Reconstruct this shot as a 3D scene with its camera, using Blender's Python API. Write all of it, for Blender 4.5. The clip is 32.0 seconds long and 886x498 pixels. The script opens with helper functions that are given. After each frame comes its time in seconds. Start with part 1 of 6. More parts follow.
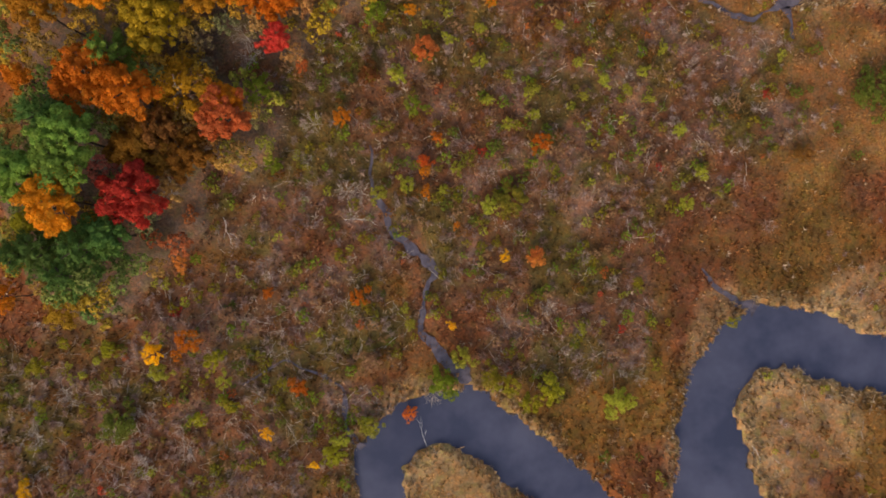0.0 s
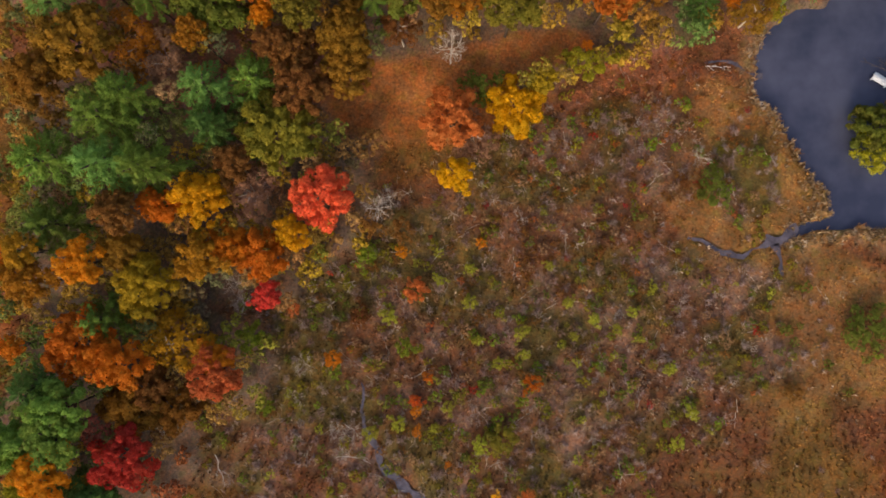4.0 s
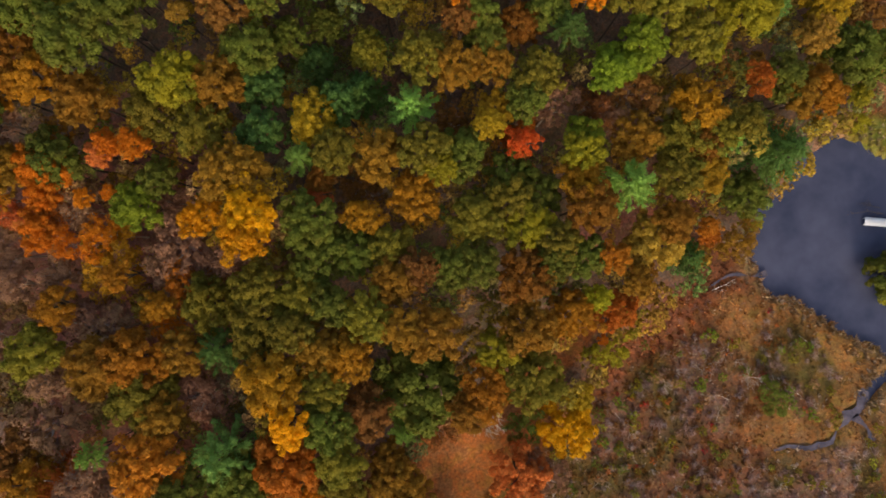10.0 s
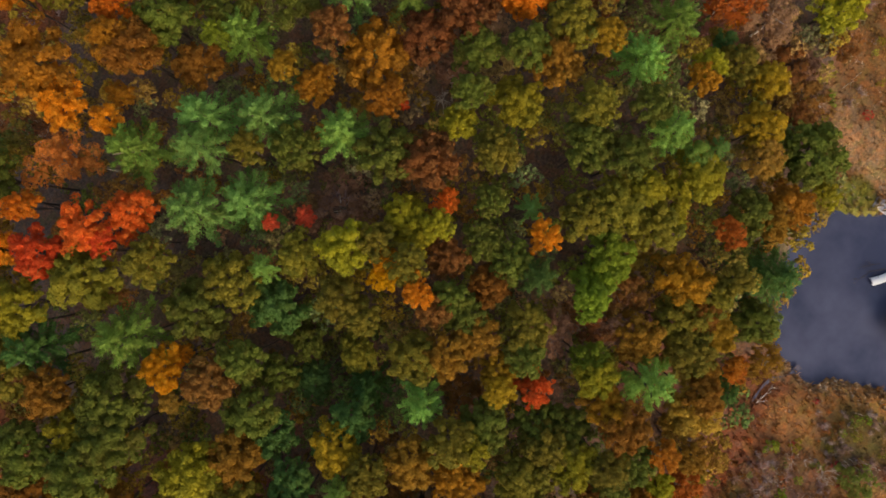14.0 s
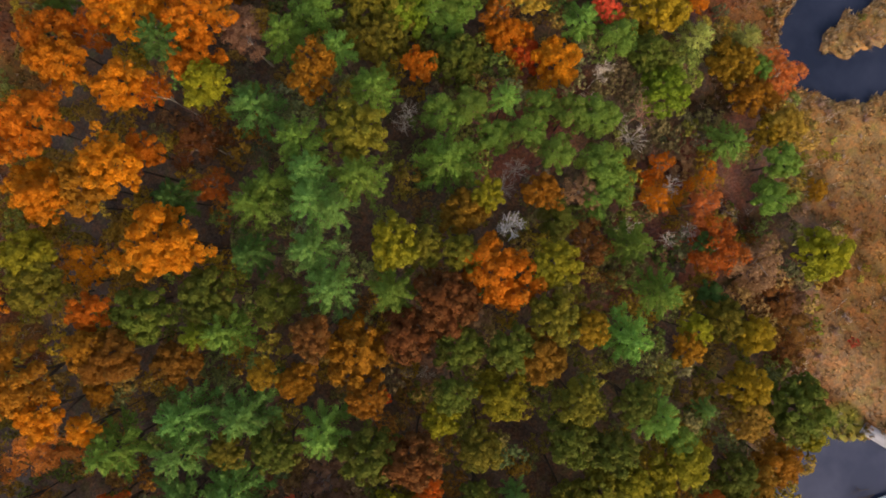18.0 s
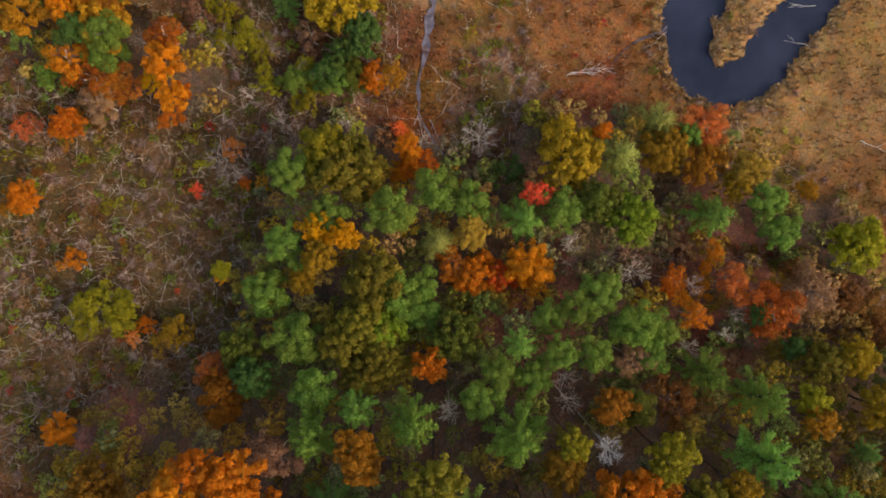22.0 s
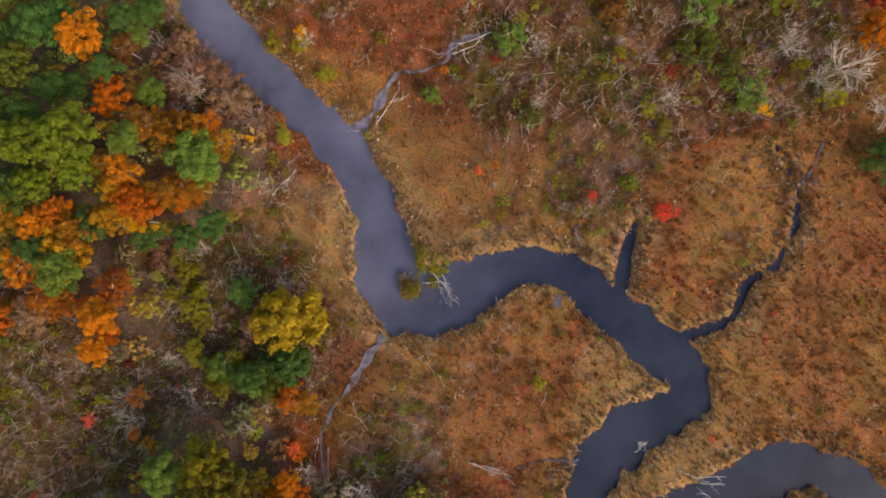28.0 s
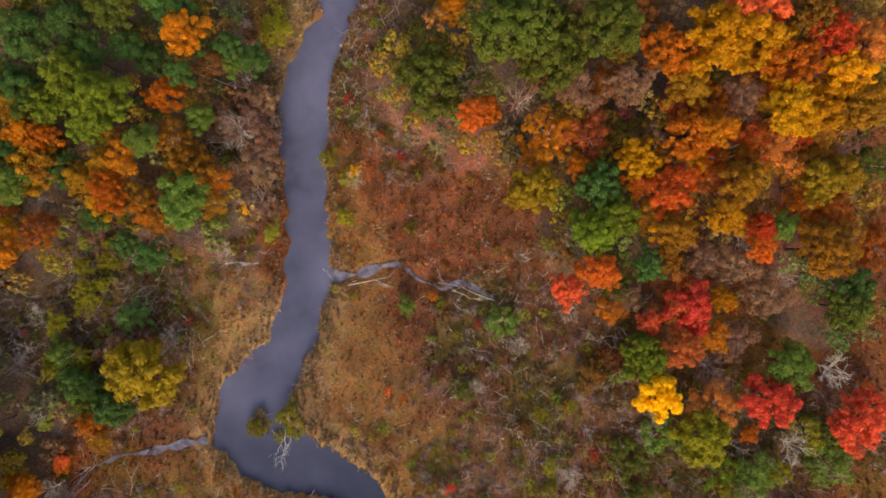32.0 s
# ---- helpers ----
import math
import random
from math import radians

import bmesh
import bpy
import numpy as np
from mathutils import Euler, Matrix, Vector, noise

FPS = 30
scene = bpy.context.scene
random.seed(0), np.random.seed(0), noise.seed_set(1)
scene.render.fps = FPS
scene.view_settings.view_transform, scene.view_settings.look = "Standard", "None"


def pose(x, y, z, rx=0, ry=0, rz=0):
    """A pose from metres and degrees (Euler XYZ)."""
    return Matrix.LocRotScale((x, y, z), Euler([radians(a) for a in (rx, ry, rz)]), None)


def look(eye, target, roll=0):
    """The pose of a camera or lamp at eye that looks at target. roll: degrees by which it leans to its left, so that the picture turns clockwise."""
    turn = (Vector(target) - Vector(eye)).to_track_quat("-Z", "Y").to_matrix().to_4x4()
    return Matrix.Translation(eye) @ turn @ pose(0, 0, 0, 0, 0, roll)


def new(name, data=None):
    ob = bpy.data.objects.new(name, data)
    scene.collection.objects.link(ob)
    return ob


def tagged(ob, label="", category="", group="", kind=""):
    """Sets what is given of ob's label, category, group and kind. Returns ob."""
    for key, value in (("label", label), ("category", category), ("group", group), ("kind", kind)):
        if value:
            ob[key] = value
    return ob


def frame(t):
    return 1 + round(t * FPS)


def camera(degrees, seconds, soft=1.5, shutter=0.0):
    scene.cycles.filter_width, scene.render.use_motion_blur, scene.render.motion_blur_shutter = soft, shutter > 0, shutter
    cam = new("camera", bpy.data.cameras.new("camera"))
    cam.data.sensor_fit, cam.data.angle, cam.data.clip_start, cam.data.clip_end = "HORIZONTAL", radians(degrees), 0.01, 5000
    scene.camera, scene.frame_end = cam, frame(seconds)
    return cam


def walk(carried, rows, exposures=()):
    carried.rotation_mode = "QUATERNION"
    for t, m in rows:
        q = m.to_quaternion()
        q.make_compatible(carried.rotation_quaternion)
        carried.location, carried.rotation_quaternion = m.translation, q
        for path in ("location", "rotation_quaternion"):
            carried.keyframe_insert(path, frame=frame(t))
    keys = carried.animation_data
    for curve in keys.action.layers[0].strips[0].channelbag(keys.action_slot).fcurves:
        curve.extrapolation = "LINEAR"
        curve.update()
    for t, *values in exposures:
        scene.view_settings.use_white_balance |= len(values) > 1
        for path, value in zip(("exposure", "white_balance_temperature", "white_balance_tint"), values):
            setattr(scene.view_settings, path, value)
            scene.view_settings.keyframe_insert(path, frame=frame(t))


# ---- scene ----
# The camera looks straight down from about 90 m and follows the marsh, the woods and the stream.
cam = camera(73.0, 32.0, soft=1.75)
ROWS = [
    (0.0, 0.002, 0.002, 89.989, -0.551, -0.230, -0.007),
    (0.5, 0.114, 4.436, 89.978, -0.559, -0.264, -0.039),
    (1.0, 0.402, 8.931, 89.999, -0.567, -0.222, 0.029),
    (1.5, 0.692, 13.286, 90.024, -0.500, -0.157, 0.033),
    (2.0, 1.039, 17.585, 90.018, -0.353, -0.076, 0.011),
    (2.5, 1.368, 21.760, 90.059, -0.142, 0.038, -0.007),
    (3.0, 1.656, 25.739, 90.180, 0.132, 0.111, -0.057),
    (3.5, 1.746, 29.925, 90.306, 0.319, 0.091, -0.089),
    (5.5, 2.265, 47.938, 90.674, 0.229, 0.006, -0.139),
    (6.0, 2.481, 52.526, 90.810, 0.095, 0.042, -0.132),
    (6.5, 2.728, 57.036, 90.863, 0.012, 0.106, -0.217),
    (7.0, 2.906, 61.466, 90.958, -0.019, 0.075, -2.649),
    (7.5, 3.172, 65.869, 90.954, -0.046, 0.077, -7.165),
    (8.0, 3.701, 70.311, 90.988, -0.137, 0.122, -12.720),
    (8.5, 4.585, 74.648, 90.940, -0.250, 0.151, -17.184),
    (9.0, 5.601, 78.836, 90.826, -0.275, 0.122, -20.803),
    (9.5, 6.816, 82.796, 90.769, -0.158, 0.058, -24.072),
    (10.0, 8.265, 86.602, 90.686, -0.026, 0.019, -27.445),
    (10.5, 9.998, 90.376, 90.623, 0.076, 0.006, -30.771),
    (11.0, 12.001, 94.011, 90.680, 0.104, 0.005, -33.928),
    (11.5, 14.337, 97.558, 90.714, 0.071, 0.061, -37.072),
    (12.0, 16.950, 101.064, 90.804, -0.023, 0.130, -40.012),
    (12.5, 19.758, 104.374, 90.873, -0.107, 0.194, -42.747),
    (13.0, 22.677, 107.586, 90.934, -0.171, 0.208, -45.284),
    (13.5, 25.767, 110.584, 90.889, -0.202, 0.223, -47.638),
    (14.0, 28.985, 113.460, 90.913, -0.230, 0.234, -49.520),
    (14.5, 32.272, 116.214, 90.887, -0.222, 0.237, -50.180),
    (16.5, 45.525, 126.497, 90.018, -0.048, -0.024, -50.422),
    (17.0, 49.138, 129.193, 90.054, -0.018, -0.070, -50.512),
    (17.5, 52.840, 131.890, 90.131, -0.020, -0.086, -50.561),
    (18.0, 56.578, 134.635, 90.163, -0.088, -0.159, -50.276),
    (18.5, 60.159, 137.491, 90.210, -0.162, -0.315, -50.273),
    (19.0, 63.847, 140.264, 90.184, -0.242, -0.358, -52.076),
    (19.5, 67.572, 142.853, 90.123, -0.266, -0.337, -59.853),
    (20.0, 71.358, 145.222, 90.057, -0.246, -0.315, -68.121),
    (20.5, 75.301, 147.167, 89.914, -0.179, -0.278, -74.731),
    (21.0, 79.324, 148.737, 89.801, -0.060, -0.266, -80.612),
    (21.5, 83.521, 149.880, 89.810, 0.016, -0.190, -86.064),
    (22.0, 87.987, 150.419, 89.816, 0.026, -0.012, -89.026),
    (22.5, 92.374, 150.642, 89.841, 0.063, 0.107, -89.812),
    (23.0, 96.858, 150.531, 89.714, 0.082, 0.238, -90.111),
    (23.5, 101.488, 150.374, 89.694, 0.066, 0.292, -90.177),
    (24.0, 106.121, 150.104, 89.787, 0.054, 0.324, -90.107),
    (24.5, 110.767, 149.668, 89.783, 0.003, 0.392, -90.025),
    (25.0, 115.471, 149.144, 89.782, -0.047, 0.455, -89.912),
    (25.5, 120.106, 148.744, 89.711, -0.100, 0.455, -88.355),
    (27.5, 138.091, 148.862, 91.018, -0.184, 0.328, -69.705),
    (28.0, 142.558, 149.677, 91.222, -0.268, 0.275, -64.407),
    (28.5, 147.061, 150.796, 91.278, -0.407, 0.286, -59.189),
    (29.0, 151.293, 152.388, 91.316, -0.538, 0.261, -53.766),
    (29.5, 155.364, 154.244, 91.269, -0.636, 0.316, -48.225),
    (30.0, 159.205, 156.541, 91.288, -0.762, 0.313, -42.491),
    (30.5, 162.710, 159.332, 91.267, -0.884, 0.236, -36.782),
    (31.0, 165.786, 162.294, 91.194, -0.934, 0.217, -31.107),
    (31.5, 168.562, 165.345, 91.167, -0.877, 0.274, -25.553),
    (32.0, 171.046, 168.618, 91.194, -0.839, 0.317, -19.907),
]
walk(cam, [(t, pose(x, y, z, tx, ty, turn)) for t, x, y, z, tx, ty, turn in ROWS], [(0.0, 0.31, 7500, 14), (9.0, 0.33, 7500, 14), (14.0, 0.34, 7500, 14), (19.0, 0.42, 7500, 14), (24.0, 0.37, 7500, 14), (32.0, 0.42, 7500, 14)])

# Light: an overcast autumn sky and a weak, wide sun behind thin cloud.
world = bpy.data.worlds.new("overcast_sky")
scene.world = world
world.use_nodes = True
wn = world.node_tree
sky = wn.nodes.new("ShaderNodeTexSky")
sky.sky_type, sky.sun_disc = "NISHITA", False
sky.sun_elevation, sky.sun_rotation = radians(33), radians(200)
sky.air_density, sky.dust_density, sky.ozone_density = 1.0, 3.0, 1.0
wn.nodes["Background"].inputs["Strength"].default_value = 0.21
wn.links.new(sky.outputs["Color"], wn.nodes["Background"].inputs["Color"])
sun = new("sun", bpy.data.lights.new("sun", "SUN"))
sun.data.energy, sun.data.angle, sun.data.color = 1.35, radians(20), (1.0, 0.92, 0.80)
sun.matrix_world = look((0, 0, 0), (math.sin(radians(200)) * -0.84, math.cos(radians(200)) * -0.84, -0.545))

RNG = np.random.default_rng(7)


# ---- small tools ----
def lattice_noise(x, y, size, seed):
    """Smooth noise from 0 to 1 with bumps of about the given size in metres."""
    table = np.random.default_rng(seed).random((256, 256))
    u, v = np.asarray(x) / size + 1000.0, np.asarray(y) / size + 1000.0
    i, j = np.floor(u).astype(int), np.floor(v).astype(int)
    fu, fv = u - i, v - j
    fu, fv = fu * fu * (3 - 2 * fu), fv * fv * (3 - 2 * fv)
    a, b = table[i % 256, j % 256], table[(i + 1) % 256, j % 256]
    c, d = table[i % 256, (j + 1) % 256], table[(i + 1) % 256, (j + 1) % 256]
    return (a * (1 - fu) + b * fu) * (1 - fv) + (c * (1 - fu) + d * fu) * fv


def smooth(a, b, x):
    k = np.clip((x - a) / (b - a), 0, 1)
    return k * k * (3 - 2 * k)


def unit(v):
    return v / np.maximum(np.linalg.norm(v, axis=-1, keepdims=True), 1e-9)


def make_mesh(name, verts, faces, tone=None):
    """A mesh from arrays of corners and of faces that all have the same number of corners; tone: a colour for each corner."""
    me = bpy.data.meshes.new(name)
    me.vertices.add(len(verts))
    me.vertices.foreach_set("co", np.asarray(verts, np.float32).ravel())
    me.loops.add(faces.size)
    me.loops.foreach_set("vertex_index", np.asarray(faces, np.int32).ravel())
    me.polygons.add(len(faces))
    me.polygons.foreach_set("loop_start", np.arange(len(faces), dtype=np.int32) * faces.shape[1])
    if tone is not None:
        att = me.color_attributes.new("tone", "FLOAT_COLOR", "POINT")
        att.data.foreach_set("color", np.c_[tone, np.ones(len(verts))].astype(np.float32).ravel())
    me.update(calc_edges=True)
    return me


def sticks(p0, p1, r0, r1):
    """Tapered three-sided sticks from p0 to p1."""
    p0, p1 = np.asarray(p0, float), np.asarray(p1, float)
    d = unit(p1 - p0)
    side = unit(np.cross(d, np.where(np.abs(d[:, 2:3]) > 0.9, [[1.0, 0, 0]], [[0, 0, 1.0]])))
    other = np.cross(d, side)
    r0, r1 = np.reshape(r0, (-1, 1)), np.reshape(r1, (-1, 1))
    rings = []
    for p, r in ((p0, r0), (p1, r1)):
        for k in range(3):
            rings.append(p + r * (math.cos(k * 2.0944) * side + math.sin(k * 2.0944) * other))
    v = np.stack(rings, 1)
    f = np.array([[0, 1, 4, 3], [1, 2, 5, 4], [2, 0, 3, 5]])
    return v.reshape(-1, 3), (np.arange(len(p0))[:, None, None] * 6 + f).reshape(-1, 4)


def spikes(p0, p1, r0):
    """Three-sided twigs from p0 that end in a point at p1."""
    v, f = sticks(p0, p1, r0, np.zeros(len(p0)))
    v = v.reshape(-1, 6, 3)[:, :4].reshape(-1, 3)
    return v, (np.arange(len(p0))[:, None, None] * 4 + np.array([[0, 1, 3], [1, 2, 3], [2, 0, 3]])).reshape(-1, 3)


def joined(*pieces):
    verts, faces, n = [], [], 0
    for v, f in pieces:
        verts.append(v), faces.append(f + n)
        n += len(v)
    return np.concatenate(verts), np.concatenate(faces)


# ---- materials ----
def shader(name, rough=0.7, spec=0.2):
    m = bpy.data.materials.new(name)
    m.use_nodes = True
    nt = m.node_tree
    b = nt.nodes["Principled BSDF"]
    b.inputs["Roughness"].default_value = rough
    b.inputs["Specular IOR Level"].default_value = spec
    return m, nt, b


def node(nt, kind, **values):
    n = nt.nodes.new(kind)
    for key, v in values.items():
        n.inputs[key.replace("_", " ")].default_value = v
    return n


def noise_of(nt, vector, scale, detail=3.0, rough=0.6):
    n = node(nt, "ShaderNodeTexNoise", Scale=scale, Detail=detail, Roughness=rough)
    nt.links.new(vector, n.inputs["Vector"])
    return n.outputs["Fac"]


def ramp(nt, fac, lo, hi, a=0.0, b=1.0):
    n = node(nt, "ShaderNodeMapRange")
    n.inputs["From Min"].default_value, n.inputs["From Max"].default_value = lo, hi
    n.inputs["To Min"].default_value, n.inputs["To Max"].default_value = a, b
    nt.links.new(fac, n.inputs["Value"])
    return n.outputs["Result"]


def mix(nt, fac, a, b):
    n = nt.nodes.new("ShaderNodeMix")
    n.data_type = "RGBA"
    for sock, v in ((n.inputs["Factor"], fac), (n.inputs["A"], a), (n.inputs["B"], b)):
        if isinstance(v, (int, float)):
            sock.default_value = v
        elif isinstance(v, tuple):
            sock.default_value = (*v, 1)
        else:
            nt.links.new(v, sock)
    return n.outputs["Result"]


def bump(nt, b, height, strength, distance):
    n = node(nt, "ShaderNodeBump", Strength=strength, Distance=distance)
    nt.links.new(height, n.inputs["Height"])
    nt.links.new(n.outputs["Normal"], b.inputs["Normal"])


def leaf_material(name, main, second):
    """Foliage: two leaf colours in patches, each spray and each tree a little different."""
    m, nt, b = shader(name, 0.75, 0.12)
    info, geo, co = nt.nodes.new("ShaderNodeObjectInfo"), nt.nodes.new("ShaderNodeNewGeometry"), nt.nodes.new("ShaderNodeTexCoord")
    patches = ramp(nt, noise_of(nt, co.outputs["Object"], 1.6, 2.0), 0.45, 0.68)
    col = mix(nt, patches, main, second)
    hsv = node(nt, "ShaderNodeHueSaturation")
    nt.links.new(col, hsv.inputs["Color"])
    nt.links.new(ramp(nt, info.outputs["Random"], 0, 1, 0.488, 0.512), hsv.inputs["Hue"])
    add = nt.nodes.new("ShaderNodeMath")
    add.operation = "MULTIPLY"
    nt.links.new(ramp(nt, geo.outputs["Random Per Island"], 0, 1, 0.84, 1.18), add.inputs[0])
    nt.links.new(ramp(nt, info.outputs["Random"], 0, 1, 0.85, 1.18), add.inputs[1])
    leafy = nt.nodes.new("ShaderNodeMath")
    leafy.operation = "MULTIPLY"
    nt.links.new(ramp(nt, noise_of(nt, co.outputs["Object"], 15.0, 2.0, 0.7), 0.3, 0.7, 0.82, 1.18), leafy.inputs[0])
    nt.links.new(add.outputs["Value"], leafy.inputs[1])
    nt.links.new(leafy.outputs["Value"], hsv.inputs["Value"])
    nt.links.new(hsv.outputs["Color"], b.inputs["Base Color"])
    thin = node(nt, "ShaderNodeBsdfTranslucent")
    nt.links.new(hsv.outputs["Color"], thin.inputs["Color"])
    both = node(nt, "ShaderNodeMixShader", Fac=0.38)
    nt.links.new(b.outputs["BSDF"], both.inputs[1])
    nt.links.new(thin.outputs["BSDF"], both.inputs[2])
    nt.links.new(both.outputs["Shader"], nt.nodes["Material Output"].inputs["Surface"])
    return m


# leaf colours: words, main colour, second colour
PALETTE = {
    "ly": ("lime-yellow", (0.330, 0.325, 0.034), (0.250, 0.255, 0.030)),
    "ru": ("rust-orange", (0.400, 0.118, 0.012), (0.280, 0.100, 0.014)),
    "or": ("bright orange", (0.540, 0.162, 0.009), (0.390, 0.140, 0.011)),
    "go": ("golden brown", (0.360, 0.158, 0.011), (0.250, 0.118, 0.012)),
    "gd": ("olive gold", (0.185, 0.150, 0.016), (0.130, 0.126, 0.016)),
    "yo": ("golden yellow", (0.550, 0.250, 0.007), (0.420, 0.220, 0.009)),
    "ye": ("bright yellow", (0.840, 0.450, 0.013), (0.700, 0.370, 0.013)),
    "dy": ("dull gold", (0.330, 0.200, 0.013), (0.260, 0.165, 0.013)),
    "yg": ("yellow-green", (0.270, 0.235, 0.014), (0.190, 0.185, 0.016)),
    "lg": ("light green", (0.185, 0.335, 0.060), (0.170, 0.260, 0.040)),
    "lm": ("lime green", (0.165, 0.215, 0.016), (0.120, 0.165, 0.016)),
    "gn": ("green", (0.145, 0.232, 0.036), (0.140, 0.188, 0.028)),
    "dg": ("dark green", (0.072, 0.142, 0.030), (0.072, 0.115, 0.020)),
    "bl": ("blue-green", (0.145, 0.275, 0.060), (0.128, 0.210, 0.042)),
    "ol": ("olive green", (0.106, 0.128, 0.017), (0.118, 0.112, 0.016)),
    "br": ("rust-brown", (0.245, 0.110, 0.012), (0.180, 0.093, 0.012)),
    "rb": ("red-brown", (0.200, 0.078, 0.018), (0.140, 0.066, 0.016)),
    "rd": ("scarlet", (0.740, 0.115, 0.045), (0.600, 0.110, 0.040)),
    "ro": ("red-orange", (0.600, 0.100, 0.016), (0.460, 0.105, 0.018)),
    "cr": ("crimson", (0.400, 0.030, 0.020), (0.300, 0.036, 0.018)),
    "co": ("coral orange", (0.560, 0.160, 0.036), (0.420, 0.140, 0.036)),
    "ta": ("pale tan-gold", (0.360, 0.210, 0.030), (0.280, 0.180, 0.030)),
    "pg": ("pale green", (0.350, 0.360, 0.085), (0.290, 0.300, 0.065)),
    "mv": ("dull mauve", (0.300, 0.160, 0.085), (0.220, 0.115, 0.060)),
}

LEAVES = {key: leaf_material(words.replace(" ", "_") + "_leaves", a, b) for key, (words, a, b) in PALETTE.items()}


def bark_material(name, pale, dark):
    m, nt, b = shader(name, 0.9, 0.1)
    co = nt.nodes.new("ShaderNodeTexCoord")
    col = mix(nt, noise_of(nt, co.outputs["Object"], 6.0, 4.0), dark, pale)
    geo = nt.nodes.new("ShaderNodeNewGeometry")
    nt.links.new(mix(nt, ramp(nt, geo.outputs["Random Per Island"], 0, 1, 0, 0.5), col, dark), b.inputs["Base Color"])
    return m


BARK = bark_material("brown_bark", (0.13, 0.10, 0.08), (0.06, 0.045, 0.035))
GREY_BARK = bark_material("grey_twigs", (0.66, 0.58, 0.50), (0.32, 0.26, 0.21))
MAUVE_BARK = bark_material("mauve_twigs", (0.40, 0.26, 0.225), (0.22, 0.135, 0.115))
PALE_TWIGS = bark_material("pale_twigs", (0.74, 0.65, 0.55), (0.48, 0.40, 0.33))
SALMON_BARK = bark_material("salmon_twigs", (0.46, 0.25, 0.17), (0.26, 0.13, 0.09))
HAZE_BARK = bark_material("grey_mauve_twigs", (0.54, 0.42, 0.37), (0.31, 0.22, 0.19))
WHITE_BARK = bark_material("bleached_wood", (0.82, 0.79, 0.75), (0.56, 0.52, 0.48))


def tone_material(name, rough=0.85):
    """Plants whose colour is stored with them, blade by blade a little different."""
    m, nt, b = shader(name, rough, 0.1)
    att = nt.nodes.new("ShaderNodeAttribute")
    att.attribute_name = "tone"
    geo = nt.nodes.new("ShaderNodeNewGeometry")
    hsv = node(nt, "ShaderNodeHueSaturation")
    nt.links.new(att.outputs["Color"], hsv.inputs["Color"])
    nt.links.new(ramp(nt, geo.outputs["Random Per Island"], 0, 1, 0.6, 1.4), hsv.inputs["Value"])
    nt.links.new(hsv.outputs["Color"], b.inputs["Base Color"])
    return m


GRASS = tone_material("dry_sedge")
FOLIAGE = tone_material("low_foliage")

m, nt, b = shader("dark_stream_water", 0.04, 0.22)
co = nt.nodes.new("ShaderNodeTexCoord")
sep = nt.nodes.new("ShaderNodeSeparateXYZ")
nt.links.new(co.outputs["Object"], sep.inputs["Vector"])
# Paler mottling, stronger to the north: reflected cloud painted into the water colour.
cloud_mottle = ramp(nt, noise_of(nt, co.outputs["Object"], 0.09, 4.0, 0.6), 0.40, 0.66)
north = ramp(nt, sep.outputs["Y"], 132, 166)
north_cloud_sheen = nt.nodes.new("ShaderNodeMath")
north_cloud_sheen.operation = "MULTIPLY"
nt.links.new(north, north_cloud_sheen.inputs[0])
nt.links.new(ramp(nt, noise_of(nt, co.outputs["Object"], 0.07, 4.0, 0.6), 0.32, 0.68, 0.35, 1.1), north_cloud_sheen.inputs[1])
open_pool = ramp(nt, sep.outputs["X"], 104, 88)
deep = mix(nt, open_pool, mix(nt, cloud_mottle, (0.012, 0.017, 0.034), (0.026, 0.032, 0.056)), mix(nt, cloud_mottle, (0.030, 0.036, 0.066), (0.060, 0.066, 0.104)))
nt.links.new(mix(nt, north_cloud_sheen.outputs["Value"], deep, (0.120, 0.122, 0.184)), b.inputs["Base Color"])
bump(nt, b, noise_of(nt, co.outputs["Object"], 0.8, 2.0), 0.04, 0.05)
WATER = m

m, nt, b = shader("shallow_creek_water", 0.12, 0.3)
co = nt.nodes.new("ShaderNodeTexCoord")
sep = nt.nodes.new("ShaderNodeSeparateXYZ")
nt.links.new(co.outputs["Object"], sep.inputs["Vector"])
shallow = ramp(nt, noise_of(nt, co.outputs["Object"], 0.9, 3.0), 0.35, 0.65)
# The sky's reflection is put into these greys, brighter beyond the middle bends.
dim_sheen, pale_sheen = mix(nt, shallow, (0.050, 0.042, 0.054), (0.112, 0.096, 0.116)), mix(nt, shallow, (0.085, 0.076, 0.096), (0.215, 0.195, 0.230))
nt.links.new(mix(nt, ramp(nt, sep.outputs["Y"], 140, 160), dim_sheen, pale_sheen), b.inputs["Base Color"])
bump(nt, b, noise_of(nt, co.outputs["Object"], 3.0, 2.0), 0.1, 0.05)
BROOK_WATER = m

m, nt, b = shader("marsh_and_woodland_soil", 0.95, 0.05)
co = nt.nodes.new("ShaderNodeTexCoord")
zone = nt.nodes.new("ShaderNodeAttribute")
zone.attribute_name = "tone"
fine = ramp(nt, noise_of(nt, co.outputs["Object"], 2.1, 5.0, 0.75), 0.32, 0.68, 0.58, 1.36)
grain = ramp(nt, noise_of(nt, co.outputs["Object"], 3.0, 3.0, 0.65), 0.32, 0.68, 0.74, 1.26)
both = nt.nodes.new("ShaderNodeMath")
both.operation = "MULTIPLY"
nt.links.new(fine, both.inputs[0]), nt.links.new(grain, both.inputs[1])
hsv = node(nt, "ShaderNodeHueSaturation")
rusty = ramp(nt, noise_of(nt, co.outputs["Object"], 0.75, 4.0, 0.65), 0.42, 0.60)
mossy = ramp(nt, noise_of(nt, co.outputs["Object"], 0.43, 5.0, 0.7), 0.50, 0.64)
